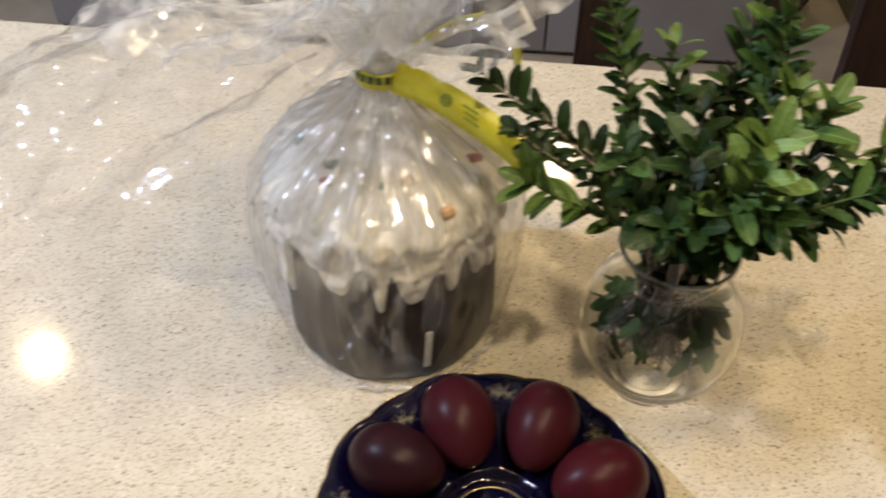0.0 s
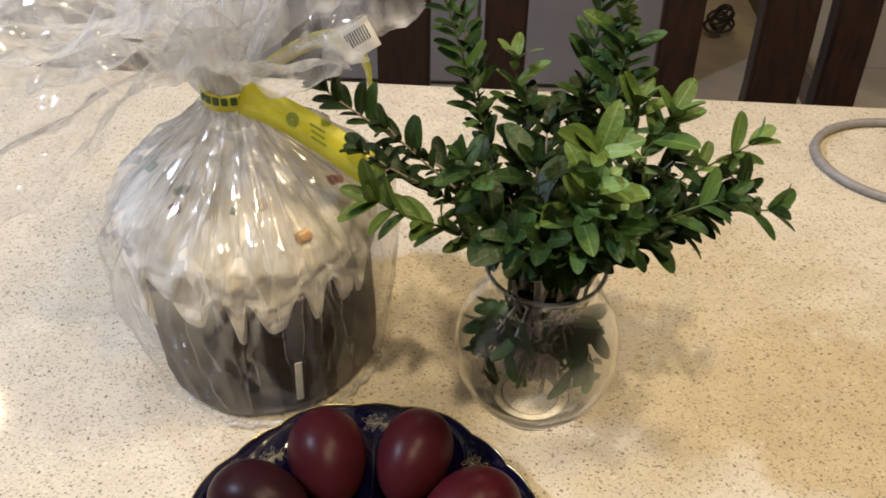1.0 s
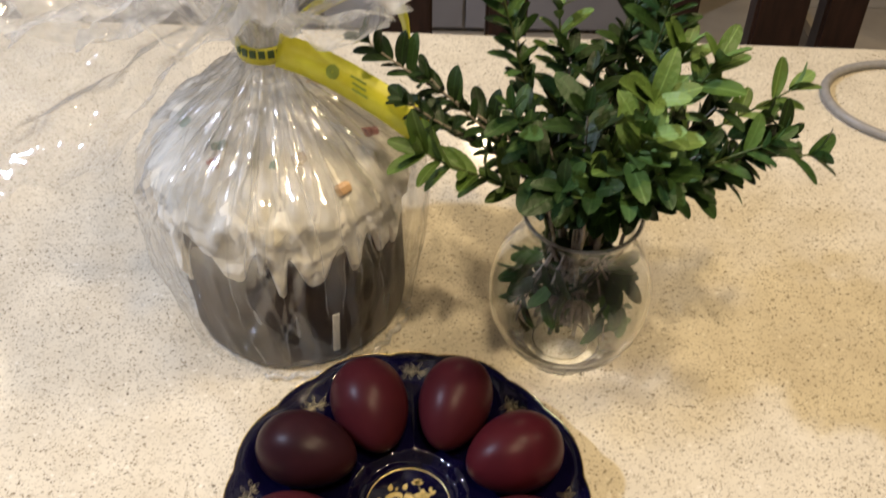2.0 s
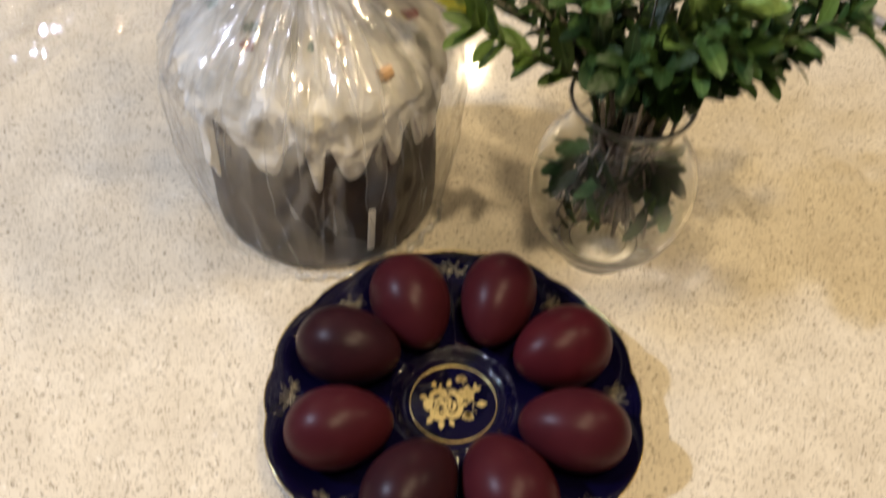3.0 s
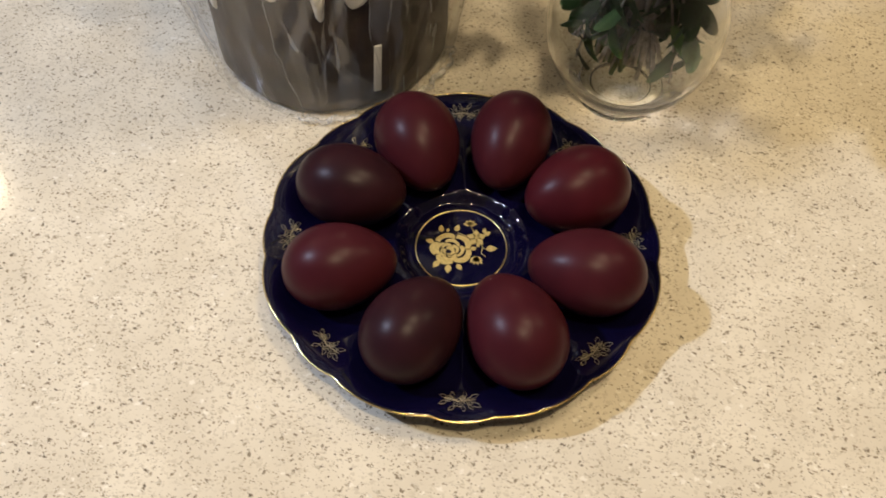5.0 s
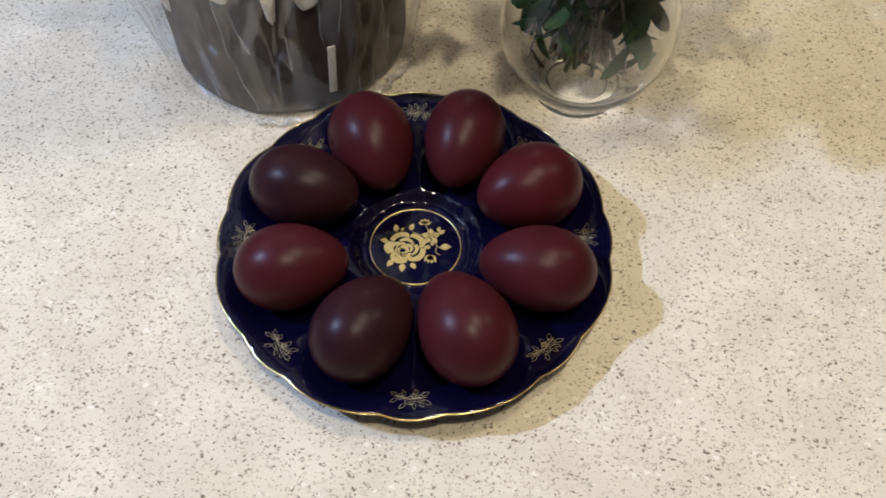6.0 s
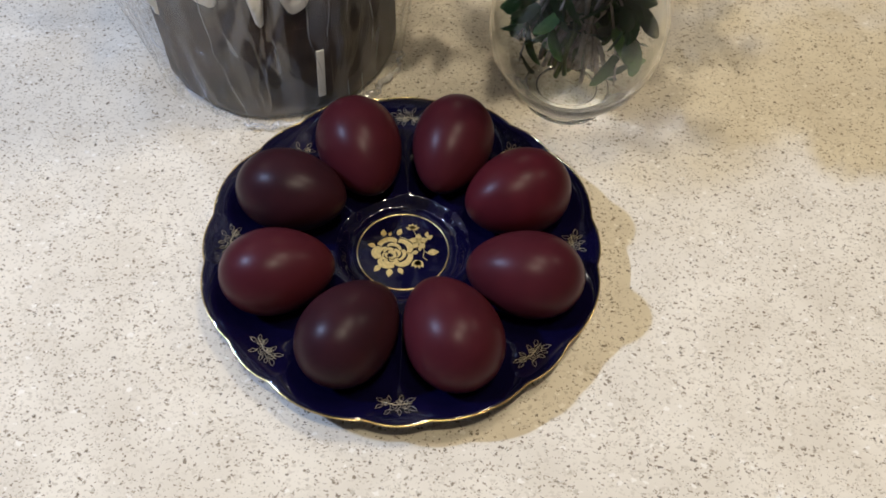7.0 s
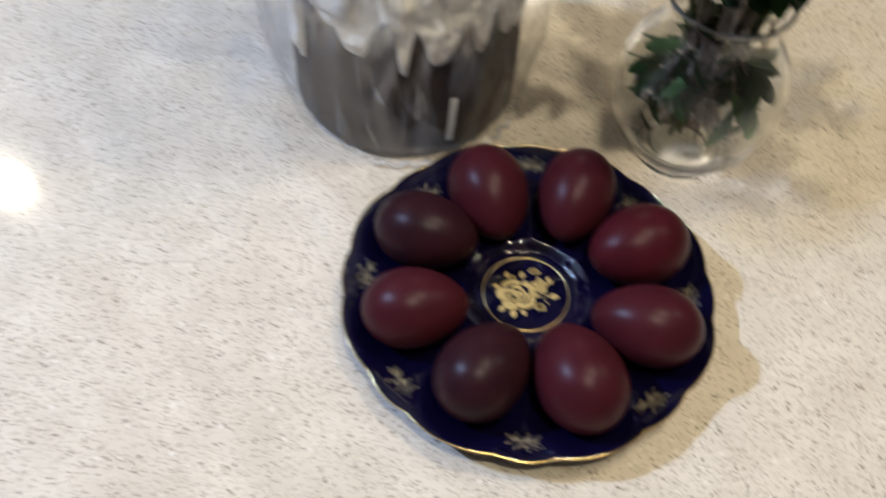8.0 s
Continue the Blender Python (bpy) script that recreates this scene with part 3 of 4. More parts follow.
RX, RY = -0.0053, -0.0013
rose = relief("rose", [(RX + 0.0015 * math.cos(a), RY + 0.0013 * math.sin(a)) for a in (2 * math.pi * i / 14 for i in range(14))], 0.0005, plate)
rose["label"] = "gilded rose in the middle medallion"
rose_rng = random.Random(12)
for ring, (count, r0, r1, sx, sy) in enumerate(((5, 0.0072, 0.0108, 0.0, 0.0), (4, 0.0049, 0.0071, -0.0007, -0.0008), (4, 0.0031, 0.0048, -0.0011, -0.0013), (3, 0.0012, 0.0029, -0.0014, -0.0016))):
    cuts = [2 * math.pi * (k + 0.37 * ring + rose_rng.uniform(-0.16, 0.16)) / count for k in range(count)]
    for k in range(count):
        a0, a1 = cuts[k], cuts[(k + 1) % count] + (2 * math.pi if k == count - 1 else 0)
        gap = 0.00030 / r1
        pts = []
        for i in range(15):
            t = i / 14
            a = a0 + gap + (a1 - a0 - 2 * gap) * t
            swell = 0.90 + 0.17 * math.sin(math.pi * t) ** 0.7 + 0.12 * (t - 0.5) + 0.03 * math.sin(5 * a)
            pts.append((RX + sx + r1 * swell * math.cos(a) * 1.04, RY + sy + r1 * swell * math.sin(a) * 0.94))
        for i in range(14, -1, -1):
            t = i / 14
            a = a0 + gap + (a1 - a0 - 2 * gap) * t
            dip = r0 * (0.93 + 0.16 * math.sin(math.pi * t) ** 0.7 + 0.12 * (t - 0.5)) + 0.00034
            pts.append((RX + sx * 1.2 + dip * math.cos(a) * 1.04, RY + sy * 1.2 + dip * math.sin(a) * 0.94))
        relief("petal", pts, 0.0003 + 0.0001 * ring, rose, 0.97)
for x, y, turn, size in ((-0.0108, 0.0096, 95, 0.0050), (-0.0030, 0.0104, 70, 0.0050), (-0.0150, 0.0030, 165, 0.0048), (-0.0122, -0.0094, 235, 0.0054),
                         (-0.0068, -0.0116, 265, 0.0058), (-0.0022, -0.0112, 300, 0.0048), (0.0128, 0.0080, 35, 0.0044), (0.0125, 0.0095, 75, 0.0036),
                         (0.0135, -0.0010, 5, 0.0064), (0.0085, -0.0005, 195, 0.0042), (0.0095, 0.0000, 100, 0.0032), (-0.0080, 0.0100, 60, 0.0028)):
    relief("gilded_leaf", outline(leaf_shape(8, 0.32), x, y, radians(turn), size), 0.0003, plate)
for k in range(5):
    relief("gilded_leaf", outline(leaf_shape(8, 0.36), 0.0085, 0.0062, radians(72 * k + 20), 0.0056), 0.0003, plate)
for k in range(5):
    relief("gilded_leaf", outline(leaf_shape(8, 0.28), 0.0050, 0.0146, radians(36 * k + 18), 0.0040), 0.0003, plate)
for k in range(4):
    relief("gilded_leaf", outline(leaf_shape(8, 0.26), 0.0085, -0.0060, radians(24 * k + 228), 0.0058), 0.0003, plate)
for path in ([(0.0052, 0.0145, ROSE_Z), (0.0068, 0.0110, ROSE_Z), (0.0080, 0.0075, ROSE_Z)], [(0.0100, 0.0040, ROSE_Z), (0.0118, 0.0, ROSE_Z), (0.0110, -0.0040, ROSE_Z), (0.0135, -0.0062, ROSE_Z)],
             [(-0.0020, 0.0095, ROSE_Z), (0.0015, 0.0080, ROSE_Z), (0.0045, 0.0065, ROSE_Z)], [(0.0118, 0.0, ROSE_Z), (0.0145, -0.0020, ROSE_Z)]):
    part("gilded_stem", tube(path, 0.00022, 5), GOLD_ROSE, plate)


def sprig(bearing, dist, size, seed):
    """A thin line drawing of small flowers and leaves that follows the glaze; each flower and leaf is a piece of its own."""
    rg = random.Random(seed)
    a0 = radians(bearing)

    def lay(pts):
        out = []
        for u, v in pts:
            x, y = dist + v * size, u * size
            a = a0 - y / dist
            out.append((x * math.cos(a), x * math.sin(a), plate_z(x, a) + 0.00012))
        return out

    stem = part("gilded_sprig", tube(lay([(-0.62, -0.05), (-0.30, -0.02), (0.10, 0.04), (0.40, -0.06), (0.78, -0.12)]), 0.00015, 4), GOLD_PALE, plate, "fine gold flower sprig on the flange")
    for fx, fy, fs in ((-0.30, 0.02, 0.20), (0.12, 0.10, 0.22), (0.52, -0.10, 0.16), (-0.05, -0.14, 0.13)):
        pts = []
        for i in range(75):
            a = 4 * math.pi * i / 75
            rr = fs * (0.74 + 0.32 * abs(math.cos(2.5 * a))) * (1.0 if i < 38 else 0.45)
            pts.append((fx + rr * math.cos(a + fs * 9), fy + rr * math.sin(a + fs * 9)))
        part("gilded_flower", tube(lay(pts), 0.00011, 4), GOLD_PALE, stem)
    for lx, ly, turn, ls in ((-0.46, 0.12, 150, 0.42), (-0.40, -0.15, 215, 0.40), (-0.12, -0.16, 265, 0.36), (-0.05, 0.25, 110, 0.32), (0.30, 0.28, 60, 0.34),
                             (0.34, -0.12, 290, 0.36), (0.66, 0.02, 30, 0.36), (0.66, -0.16, 330, 0.34), (-0.30, 0.22, 120, 0.30)):
        edge = outline(leaf_shape(7, 0.24), lx, ly, radians(turn + rg.uniform(-14, 14)), ls)
        part("gilded_leaf", tube(lay(edge), 0.00010, 4, True), GOLD_PALE, stem)


for k in range(8):
    sprig(90 - 45 * k, (0.0925, 0.0905, 0.0925, 0.0940, 0.0945, 0.0935, 0.0925, 0.0890)[k], 0.0112, k)

for k, e in enumerate(EGGS):
    bear, dist, length, width, dye, skew, lift = e
    rows = []
    for j in range(33):
        u = -math.cos(math.pi * j / 32)
        r = max(0.00005, width / 2 * egg_radius(u))
        rows.append([(length / 2 * u, r * math.cos(2 * math.pi * i / 40), r * math.sin(2 * math.pi * i / 40)) for i in range(40)])
    shade = ("deep wine red", "very dark maroon", "bright dark red")[dye]
    eg = new("egg", finish(grid_mesh(rows, 40, 33, True), "egg", EGG_MATS[dye]))
    eg.matrix_world = Matrix.Translation((0.0005, -0.0005, 0.0004)) @ egg_frame(e) @ Matrix.Rotation(radians(lift), 4, "Y")
    tagged(eg, shade + " dyed hen's egg in a hollow of the plate", "egg", "eggs on the plate")


# ---- cake in cellophane ----
CX, CY = -0.0855, 0.180
cake = thing("easter_cake", pose(CX, CY, 0.0012), "tall dark round cake with dripping white icing", "cake")


def n3(x, y, z, s):
    return noise.noise(Vector((x * s, y * s, z * s)))


NB = 240
rows = []
for j in range(25):
    z = 0.122 * j / 24
    ring = []
    for i in range(NB):
        a = 2 * math.pi * i / NB
        r = 0.0765 - 0.0004 * z / 0.12 + 0.0003 * math.cos(24 * a) + 0.0012 * n3(math.cos(a), math.sin(a), z * 9, 2.4)
        if j == 0:
            r -= 0.003
        ring.append((r * math.cos(a), r * math.sin(a), z))
    rows.append(ring)
rows.insert(0, [(0.0005 * math.cos(2 * math.pi * i / NB), 0.0005 * math.sin(2 * math.pi * i / NB), 0) for i in range(NB)])
part("crust", grid_mesh(rows, NB, len(rows), True), CRUST, cake, "dark brown crust in a pleated paper mould")

# icing: a lumpy cap whose lower edge runs down in drips
DRIPS = [(-107, 0.030, 9), (-85.6, 0.042, 3.6), (-69.5, 0.030, 8), (-50, 0.027, 3.6), (-33, 0.028, 5), (-22, 0.034, 4), (-119, 0.013, 6), (-141, 0.056, 4.5), (-152, 0.026, 5),
         (-6, 0.014, 9), (14, 0.030, 5), (48, 0.016, 9), (80, 0.028, 6), (118, 0.018, 9), (150, 0.030, 5), (178, 0.020, 8), (-168, 0.014, 6)]


def icing_edge(a):
    d = math.degrees(a)
    low = 0.112 + 0.003 * math.sin(3 * a + 1) + 0.0035 * n3(math.cos(a) * 4, math.sin(a) * 4, 0.3, 2.2)
    drop = 0.0
    for at, size, wide in DRIPS:
        off = (d - at + 180) % 360 - 180
        drop = max(drop, size * math.exp(-(abs(off) / wide) ** 3))
    return low - drop


def lump(a, z):
    """Lumps of the stiff icing."""
    x, y = math.cos(a) * 0.08, math.sin(a) * 0.08
    return 0.0050 * n3(x, y, z, 55) + 0.0042 * n3(x, y, z + 0.3, 130)


rows = []
NI = 240
for j in range(44):
    f = j / 43
    ring = []
    for i in range(NI):
        a = 2 * math.pi * i / NI
        low = icing_edge(a)
        if f < 0.45:
            g = f / 0.45
            z = low + (0.126 - low) * g
            r = 0.0768 + 0.0038 * smooth(0, 0.22, g) + lump(a, z) * smooth(0.0, 0.5, g)
            r = max(r, 0.0784)
            if j == 0:
                r = 0.0758
        else:
            g = (f - 0.45) / 0.55
            r = 0.0806 * math.cos(g * math.pi / 2) + 0.0002
            z = 0.126 + 0.040 * math.sin(g * math.pi / 2) ** 1.1
            r += lump(a, z) * (1 - g)
            z += 0.0030 * n3(math.cos(a) * r * 60, math.sin(a) * r * 60, 3.3, 1.0) + 0.0016 * n3(math.cos(a) * r * 170, math.sin(a) * r * 170, 1.3, 1.0)
        ring.append((r * math.cos(a), r * math.sin(a), z))
    rows.append(ring)
part("icing", grid_mesh(rows, NI, 44, True), ICING, cake, "thick white icing that ran down in drips")
for x, y, z, colour, size in ((-0.029, -0.044, 0.1560, "red", 0.0052), (0.004, -0.048, 0.1570, "green", 0.0042), (0.020, -0.042, 0.1580, "amber", 0.0055), (0.045, -0.053, 0.1460, "orange", 0.0060),
                              (0.058, -0.009, 0.1535, "red", 0.0060), (-0.054, -0.006, 0.1555, "green", 0.0060), (-0.028, -0.033, 0.1600, "green", 0.0052),
                              (0.020, 0.030, 0.160, "orange", 0.006), (-0.040, 0.035, 0.157, "amber", 0.006)):
    size *= 0.80
    z -= 0.002
    bm = box(-size, size, -size * 0.8, size * 0.8, -size * 0.7, size * 0.7, size * 0.35)
    p = part("candied_fruit", bm, CANDY[colour], cake, colour + " candied fruit cube")
    p.matrix_basis = pose(x, y, z, 30 * math.sin(x * 90), 25 * math.cos(y * 80), 700 * x)
part("paper_strip", box(-0.0024, 0.0024, -0.0006, 0.0006, -0.018, 0.018, 0.0005), PAPER, cake, "white paper strip under the wrapping").matrix_basis = pose(0.0355, -0.0728, 0.0365, 1, 3, 26)

bag = thing("cellophane_bag", pose(CX, CY, 0.0006), "crinkled clear cellophane gift bag tied over the cake", "gift bag")
NECK_Z = 0.2085


def wrap_profile(z):
    pts = [(0.0, 0.0800), (0.004, 0.0830), (0.03, 0.0870), (0.07, 0.0935), (0.100, 0.0955), (0.122, 0.0925), (0.145, 0.0770), (0.165, 0.0535), (0.184, 0.0290), (0.198, 0.0150), (0.206, 0.0120)]
    for (z0, r0), (z1, r1) in zip(pts, pts[1:]):
        if z <= z1:
            return r0 + (r1 - r0) * (z - z0) / (z1 - z0)
    return pts[-1][1]


rng = random.Random(21)
CREASES = [(rng.uniform(0, 2 * math.pi), rng.uniform(0.015, 0.055), rng.uniform(-1.2, 1.2), rng.uniform(-3.4, 3.4)) for _ in range(84)]
NW = 420
rows = []
for j in range(76):
    z = NECK_Z * j / 75
    ring = []
    gather = smooth(0.11, NECK_Z, z)
    for i in range(NW):
        a = 2 * math.pi * i / NW
        fold = 0.0
        for ca, wide, amp, slant in CREASES:
            off = (a - ca - slant * (z - 0.09) * 1.4 + math.pi) % (2 * math.pi) - math.pi
            if abs(off) < 2 * wide:
                fold += 1.3 * amp * (1 - abs(off) / (2 * wide))
        base = wrap_profile(z)
        r = base * (1 + fold * (0.004 + 0.008 * smooth(0.01, 0.07, z) + 0.15 * gather)) + fold * 0.0004 + 0.0015 * n3(math.cos(a) * 4, math.sin(a) * 4, z * 50, 1.0)
        inner = 0.0850 if 0.07 < z < 0.128 else 0.0790
        if z < 0.128:
            r = max(r, inner)
        ring.append((r * math.cos(a), r * math.sin(a), z))
    rows.append(ring)
rows.insert(0, [(0.002 * math.cos(2 * math.pi * i / NW), 0.002 * math.sin(2 * math.pi * i / NW), 0) for i in range(NW)])
wrap = grid_mesh(rows, NW, len(rows), True)
uv = wrap.loops.layers.uv.new("unrolled")
for f in wrap.faces:
    mid = f.calc_center_median()
    for lp in f.loops:
        a = math.atan2(lp.vert.co.y, lp.vert.co.x)
        if mid.y > 0 and mid.x < 0 and a < 0:
            a += 2 * math.pi
        lp[uv].uv = (a * 0.09, lp.vert.co.z)
part("wrap", wrap, FILM, bag).visible_shadow = False
fold = []
for i in range(40):
    a = radians(-100 + 90 * i / 39)
    r = 0.0835 + 0.0014 * math.sin(i * 1.7) + 0.0008 * math.sin(i * 0.6)
    fold.append((r * math.cos(a), r * math.sin(a), 0.0030 + 0.0010 * math.sin(i * 1.1)))
part("bottom_fold", tube(fold, 0.0026, 7, taper=lambda t: 0.35 + 0.65 * math.sin(math.pi * t)), TWIST_FILM, bag, "crumpled milky film folded under the edge")

# the open top of the bag: a wide crumpled skirt of film that falls over to one side


def ruffle(height, spread, lean, droop, pleats, seed, rough, flare=1.15, fall=0.0):
    rows = []
    n, m = 220, 44
    rg = random.Random(seed)
    ph = [rg.uniform(0, 6.28) for _ in range(6)]
    for j in range(m):
        v = j / (m - 1)
        ring = []
        for i in range(n):
            a = 2 * math.pi * i / n
            toward = max(0.0, -math.cos(a - 0.15)) ** 0.8
            reach = (spread + lean * toward) * (1 - 0.75 * max(0.0, -math.sin(a)) * (1 - smooth(0.25, 0.75, v)))
            wave = math.sin(pleats * a + ph[0]) + 0.6 * math.sin((pleats * 2 + 1) * a + ph[1]) + 0.4 * math.sin((pleats * 4 + 3) * a + ph[2] + 3 * v)
            r = 0.0125 * (1 - v) + reach * v ** flare + wave * (0.0018 + 0.010 * v) * rough
            z = NECK_Z + 0.010 * smooth(0, 0.12, v) + height * (v ** 0.8) * (1 - 0.25 * v * toward) - droop * toward * v * v
            z -= fall * height * max(0.0, math.cos(a + 0.25)) ** 1.2 * v
            z += 0.010 * rough * v * (math.cos(pleats * a * 1.5 + ph[3]) + 0.5 * math.sin(9 * a + 5 * v + ph[4]))
            x, y = r * math.cos(a), r * math.sin(a)
            k = 0.016 * v * rough
            x += k * n3(x, y, z, 22) + 0.4 * k * n3(x + 3, y, z, 70)
            y += k * n3(x, y + 5, z, 22)
            z += k * n3(x, y, z + 9, 26) + 0.5 * k * n3(x, y + 2, z, 75)
            ring.append((x, y, z))
        rows.append(ring)
    return grid_mesh(rows, n, m, True)


part("ruffle", ruffle(0.080, 0.095, 0.150, 0.085, 4, 3, 0.75), RUFFLE_FILM, bag, "flared open top of crumpled clear film")
part("gathered_top", ruffle(0.110, 0.098, 0.060, 0.04, 9, 14, 0.6), BUNCH_FILM, bag, "bunched milky film above the tie")
part("gathered_top", ruffle(0.080, 0.092, 0.040, 0.02, 7, 31, 0.8, 0.75, 0.62), BUNCH_FILM, bag, "bunched milky film above the tie")

part("twist", lathe([(0.011, -0.022), (0.0115, -0.010), (0.0118, 0.0), (0.0118, 0.006), (0.014, 0.018), (0.019, 0.032), (0.026, 0.05)], 40), TWIST_FILM, bag, "tightly gathered neck of the film").location = (0, 0, NECK_Z)

# price tag caught in the film
tag = part("tag", box(-0.017, 0.017, -0.0003, 0.0003, -0.020, 0.013, 0.0002), PAPER, bag, "white printed price tag")
tag.matrix_basis = pose(0.0765, -0.002, 0.246, -40, -28, 14) @ Matrix.Diagonal((0.54, 0.54, 0.54, 1))
for k in range(9):
    part("bar", box(-0.013 + 0.0029 * k, -0.013 + 0.0029 * k + 0.0012, -0.0008, -0.0004, -0.009, 0.006), INK, tag)


def ribbon_strip(path, width, flat_dir, thick=0.0005):
    bm = bmesh.new()
    fd = Vector(flat_dir).normalized()
    rows = []
    for i, p in enumerate(path):
        d = (path[min(i + 1, len(path) - 1)] - path[max(i - 1, 0)]).normalized()
        s = (fd - d * fd.dot(d)).normalized() * width / 2
        nrm = d.cross(s).normalized() * thick
        rows.append([bm.verts.new(v) for v in (p - s, p + s, p + s + nrm, p - s + nrm)])
    for A, B in zip(rows, rows[1:]):
        for k in range(4):
            bm.faces.new((A[k], A[(k + 1) % 4], B[(k + 1) % 4], B[k]))
    bm.faces.new(rows[0][::-1])
    bm.faces.new(rows[-1])
    return bm


ribbon = thing("ribbon", pose(CX, CY, NECK_Z), "bright yellow printed gift ribbon tied round the bag neck", "ribbon")
band = lathe([(0.0135, -0.0045), (0.0160, -0.005), (0.0168, 0.0), (0.0158, 0.005), (0.0138, 0.0045)], 40)
part("loop", band, YELLOW, ribbon)
for k in range(7):
    a = radians(-140 + 18 * k)
    part("print_mark", box(-0.0019, 0.0019, -0.0171, -0.0155, -0.0005, 0.0042, 0.0003), GREEN_INK, ribbon).matrix_basis = pose(0, 0, 0, 0, 0, math.degrees(a) + 90)
tail_path = bezier((0.010, -0.014, 0.004), (0.034, -0.026, 0.006), (0.062, -0.040, -0.003), (0.092, -0.056, -0.018), 16)
tail = part("tail", ribbon_strip(tail_path, 0.0185, (0.35, 0.45, 1.0)), YELLOW, ribbon)
part("tail", ribbon_strip(bezier((0.012, 0.010, 0.002), (0.050, 0.030, 0.030), (0.084, 0.022, 0.036), (0.082, -0.004, -0.004), 14), 0.015, (0.2, -0.5, 1.0)), YELLOW, ribbon)


def on_tail(u, across, w, h):
    """A small printed mark lying on the long tail."""
    i = u * (len(tail_path) - 1)
    k = min(int(i), len(tail_path) - 2)
    p = tail_path[k].lerp(tail_path[k + 1], i - k)
    d = (tail_path[k + 1] - tail_path[k]).normalized()
    fd = Vector((0.35, 0.45, 1.0)).normalized()
    s = (fd - d * fd.dot(d)).normalized()
    nrm = d.cross(s).normalized()
    m = Matrix((d, s, nrm)).transposed().to_4x4()
    m.translation = p + s * across
    return m, nrm, w, h


for u, across, w, h, round_mark in ((0.42, 0.0, 0.0042, 0.0042, True), (0.93, 0.0, 0.0042, 0.0042, True), (0.58, 0.003, 0.010, 0.0012, False), (0.60, 0.0, 0.009, 0.0012, False), (0.62, -0.003, 0.010, 0.0012, False)):
    m, nrm, w, h = on_tail(u, across, w, h)
    if round_mark:
        bm = lathe([(0.0005, -0.0009), (w, -0.0009), (w, 0.0009), (0.0005, 0.0009)], 8)
    else:
        bm = box(-w / 2, w / 2, -h / 2, h / 2, -0.0009, 0.0009)
    part("print_mark", bm, OLIVE_INK, tail, smooth=False).matrix_basis = m


# ---- vase ----
VX, VY = 0.1020, 0.1305
vase = thing("glass_vase", pose(VX, VY, 0), "round clear glass bowl vase with flared lip", "vase")
OUTER = [(0.0005, 0.0044), (0.0200, 0.0044), (0.0270, 0.0046), (0.0290, 0.0060), (0.0320, 0.0090), (0.0385, 0.0165), (0.0465, 0.0290), (0.0512, 0.0420), (0.0530, 0.0570),
         (0.0518, 0.0720), (0.0470, 0.0860), (0.0395, 0.0970), (0.0338, 0.1040), (0.0318, 0.1100), (0.0320, 0.1160), (0.0338, 0.1220), (0.0358, 0.1262), (0.0366, 0.1274)]
INNER = [(0.0366, 0.1286), (0.0356, 0.1291), (0.0346, 0.1284), (0.0336, 0.1262), (0.0316, 0.1220), (0.0300, 0.1160), (0.0299, 0.1100), (0.0320, 0.1036), (0.0378, 0.0960), (0.0450, 0.0848), (0.0497, 0.0715), (0.0509, 0.0570),
         (0.0491, 0.0425), (0.0446, 0.0300), (0.0362, 0.0190), (0.0240, 0.0128), (0.0005, 0.0112)]
body = part("body", lathe(OUTER + INNER, 64), GLASS, vase)
body.visible_shadow = False
lip = part("lip", tube([(0.0362 * math.cos(2 * math.pi * i / 96), 0.0362 * math.sin(2 * math.pi * i / 96), 0.1280) for i in range(96)], 0.0013, 10, True), LIP_GLASS, vase, "rounded glass lip")
lip.visible_shadow = False
foot = part("foot", lathe([(0.0200, 0.0030), (0.0205, 0.0006), (0.0225, 0.0002), (0.0265, 0.0002), (0.0282, 0.0012), (0.0284, 0.0030), (0.0270, 0.0042), (0.0215, 0.0042), (0.0200, 0.0030)], 64), GLASS, vase)
foot.visible_shadow = False


# ---- boxwood sprigs ----
def leaf_mesh(name, mat, width, bend, fold):
    bm = bmesh.new()
    n = 8
    left, mid, right = [], [], []
    for i in range(n + 1):
        t = (1 - math.cos(math.pi * i / n)) / 2
        w = width * math.sqrt(max(0.0, 1 - (2 * t - 1) ** 2)) ** 1.1 * (0.86 + 0.28 * t) + 0.012
        z = -bend * t * t
        mid.append(bm.verts.new((0, t, z)))
        left.append(bm.verts.new((-w, t - 0.05 * w, z + fold * w)))
        right.append(bm.verts.new((w, t - 0.05 * w, z + fold * w)))
    for i in range(n):
        bm.faces.new((left[i], mid[i], mid[i + 1], left[i + 1]))
        bm.faces.new((mid[i], right[i], right[i + 1], mid[i + 1]))
    return finish(bm, name, mat)


LEAVES = {}
for key, mat in (("d", LEAF_DARK), ("m", LEAF_MID), ("l", LEAF_LIGHT)):
    LEAVES[key] = [leaf_mesh("leaf", mat, w, b, f) for w, b, f in ((0.19, 0.12, 0.40), (0.21, 0.26, 0.30), (0.17, 0.02, 0.55), (0.20, 0.38, 0.25))]

NECK = Vector((VX, VY, 0.119))
LABELS = {"d": "leafy boxwood twig with dark glossy leaves", "m": "leafy green boxwood twig standing in the vase", "l": "young boxwood twig with pale green leaves"}


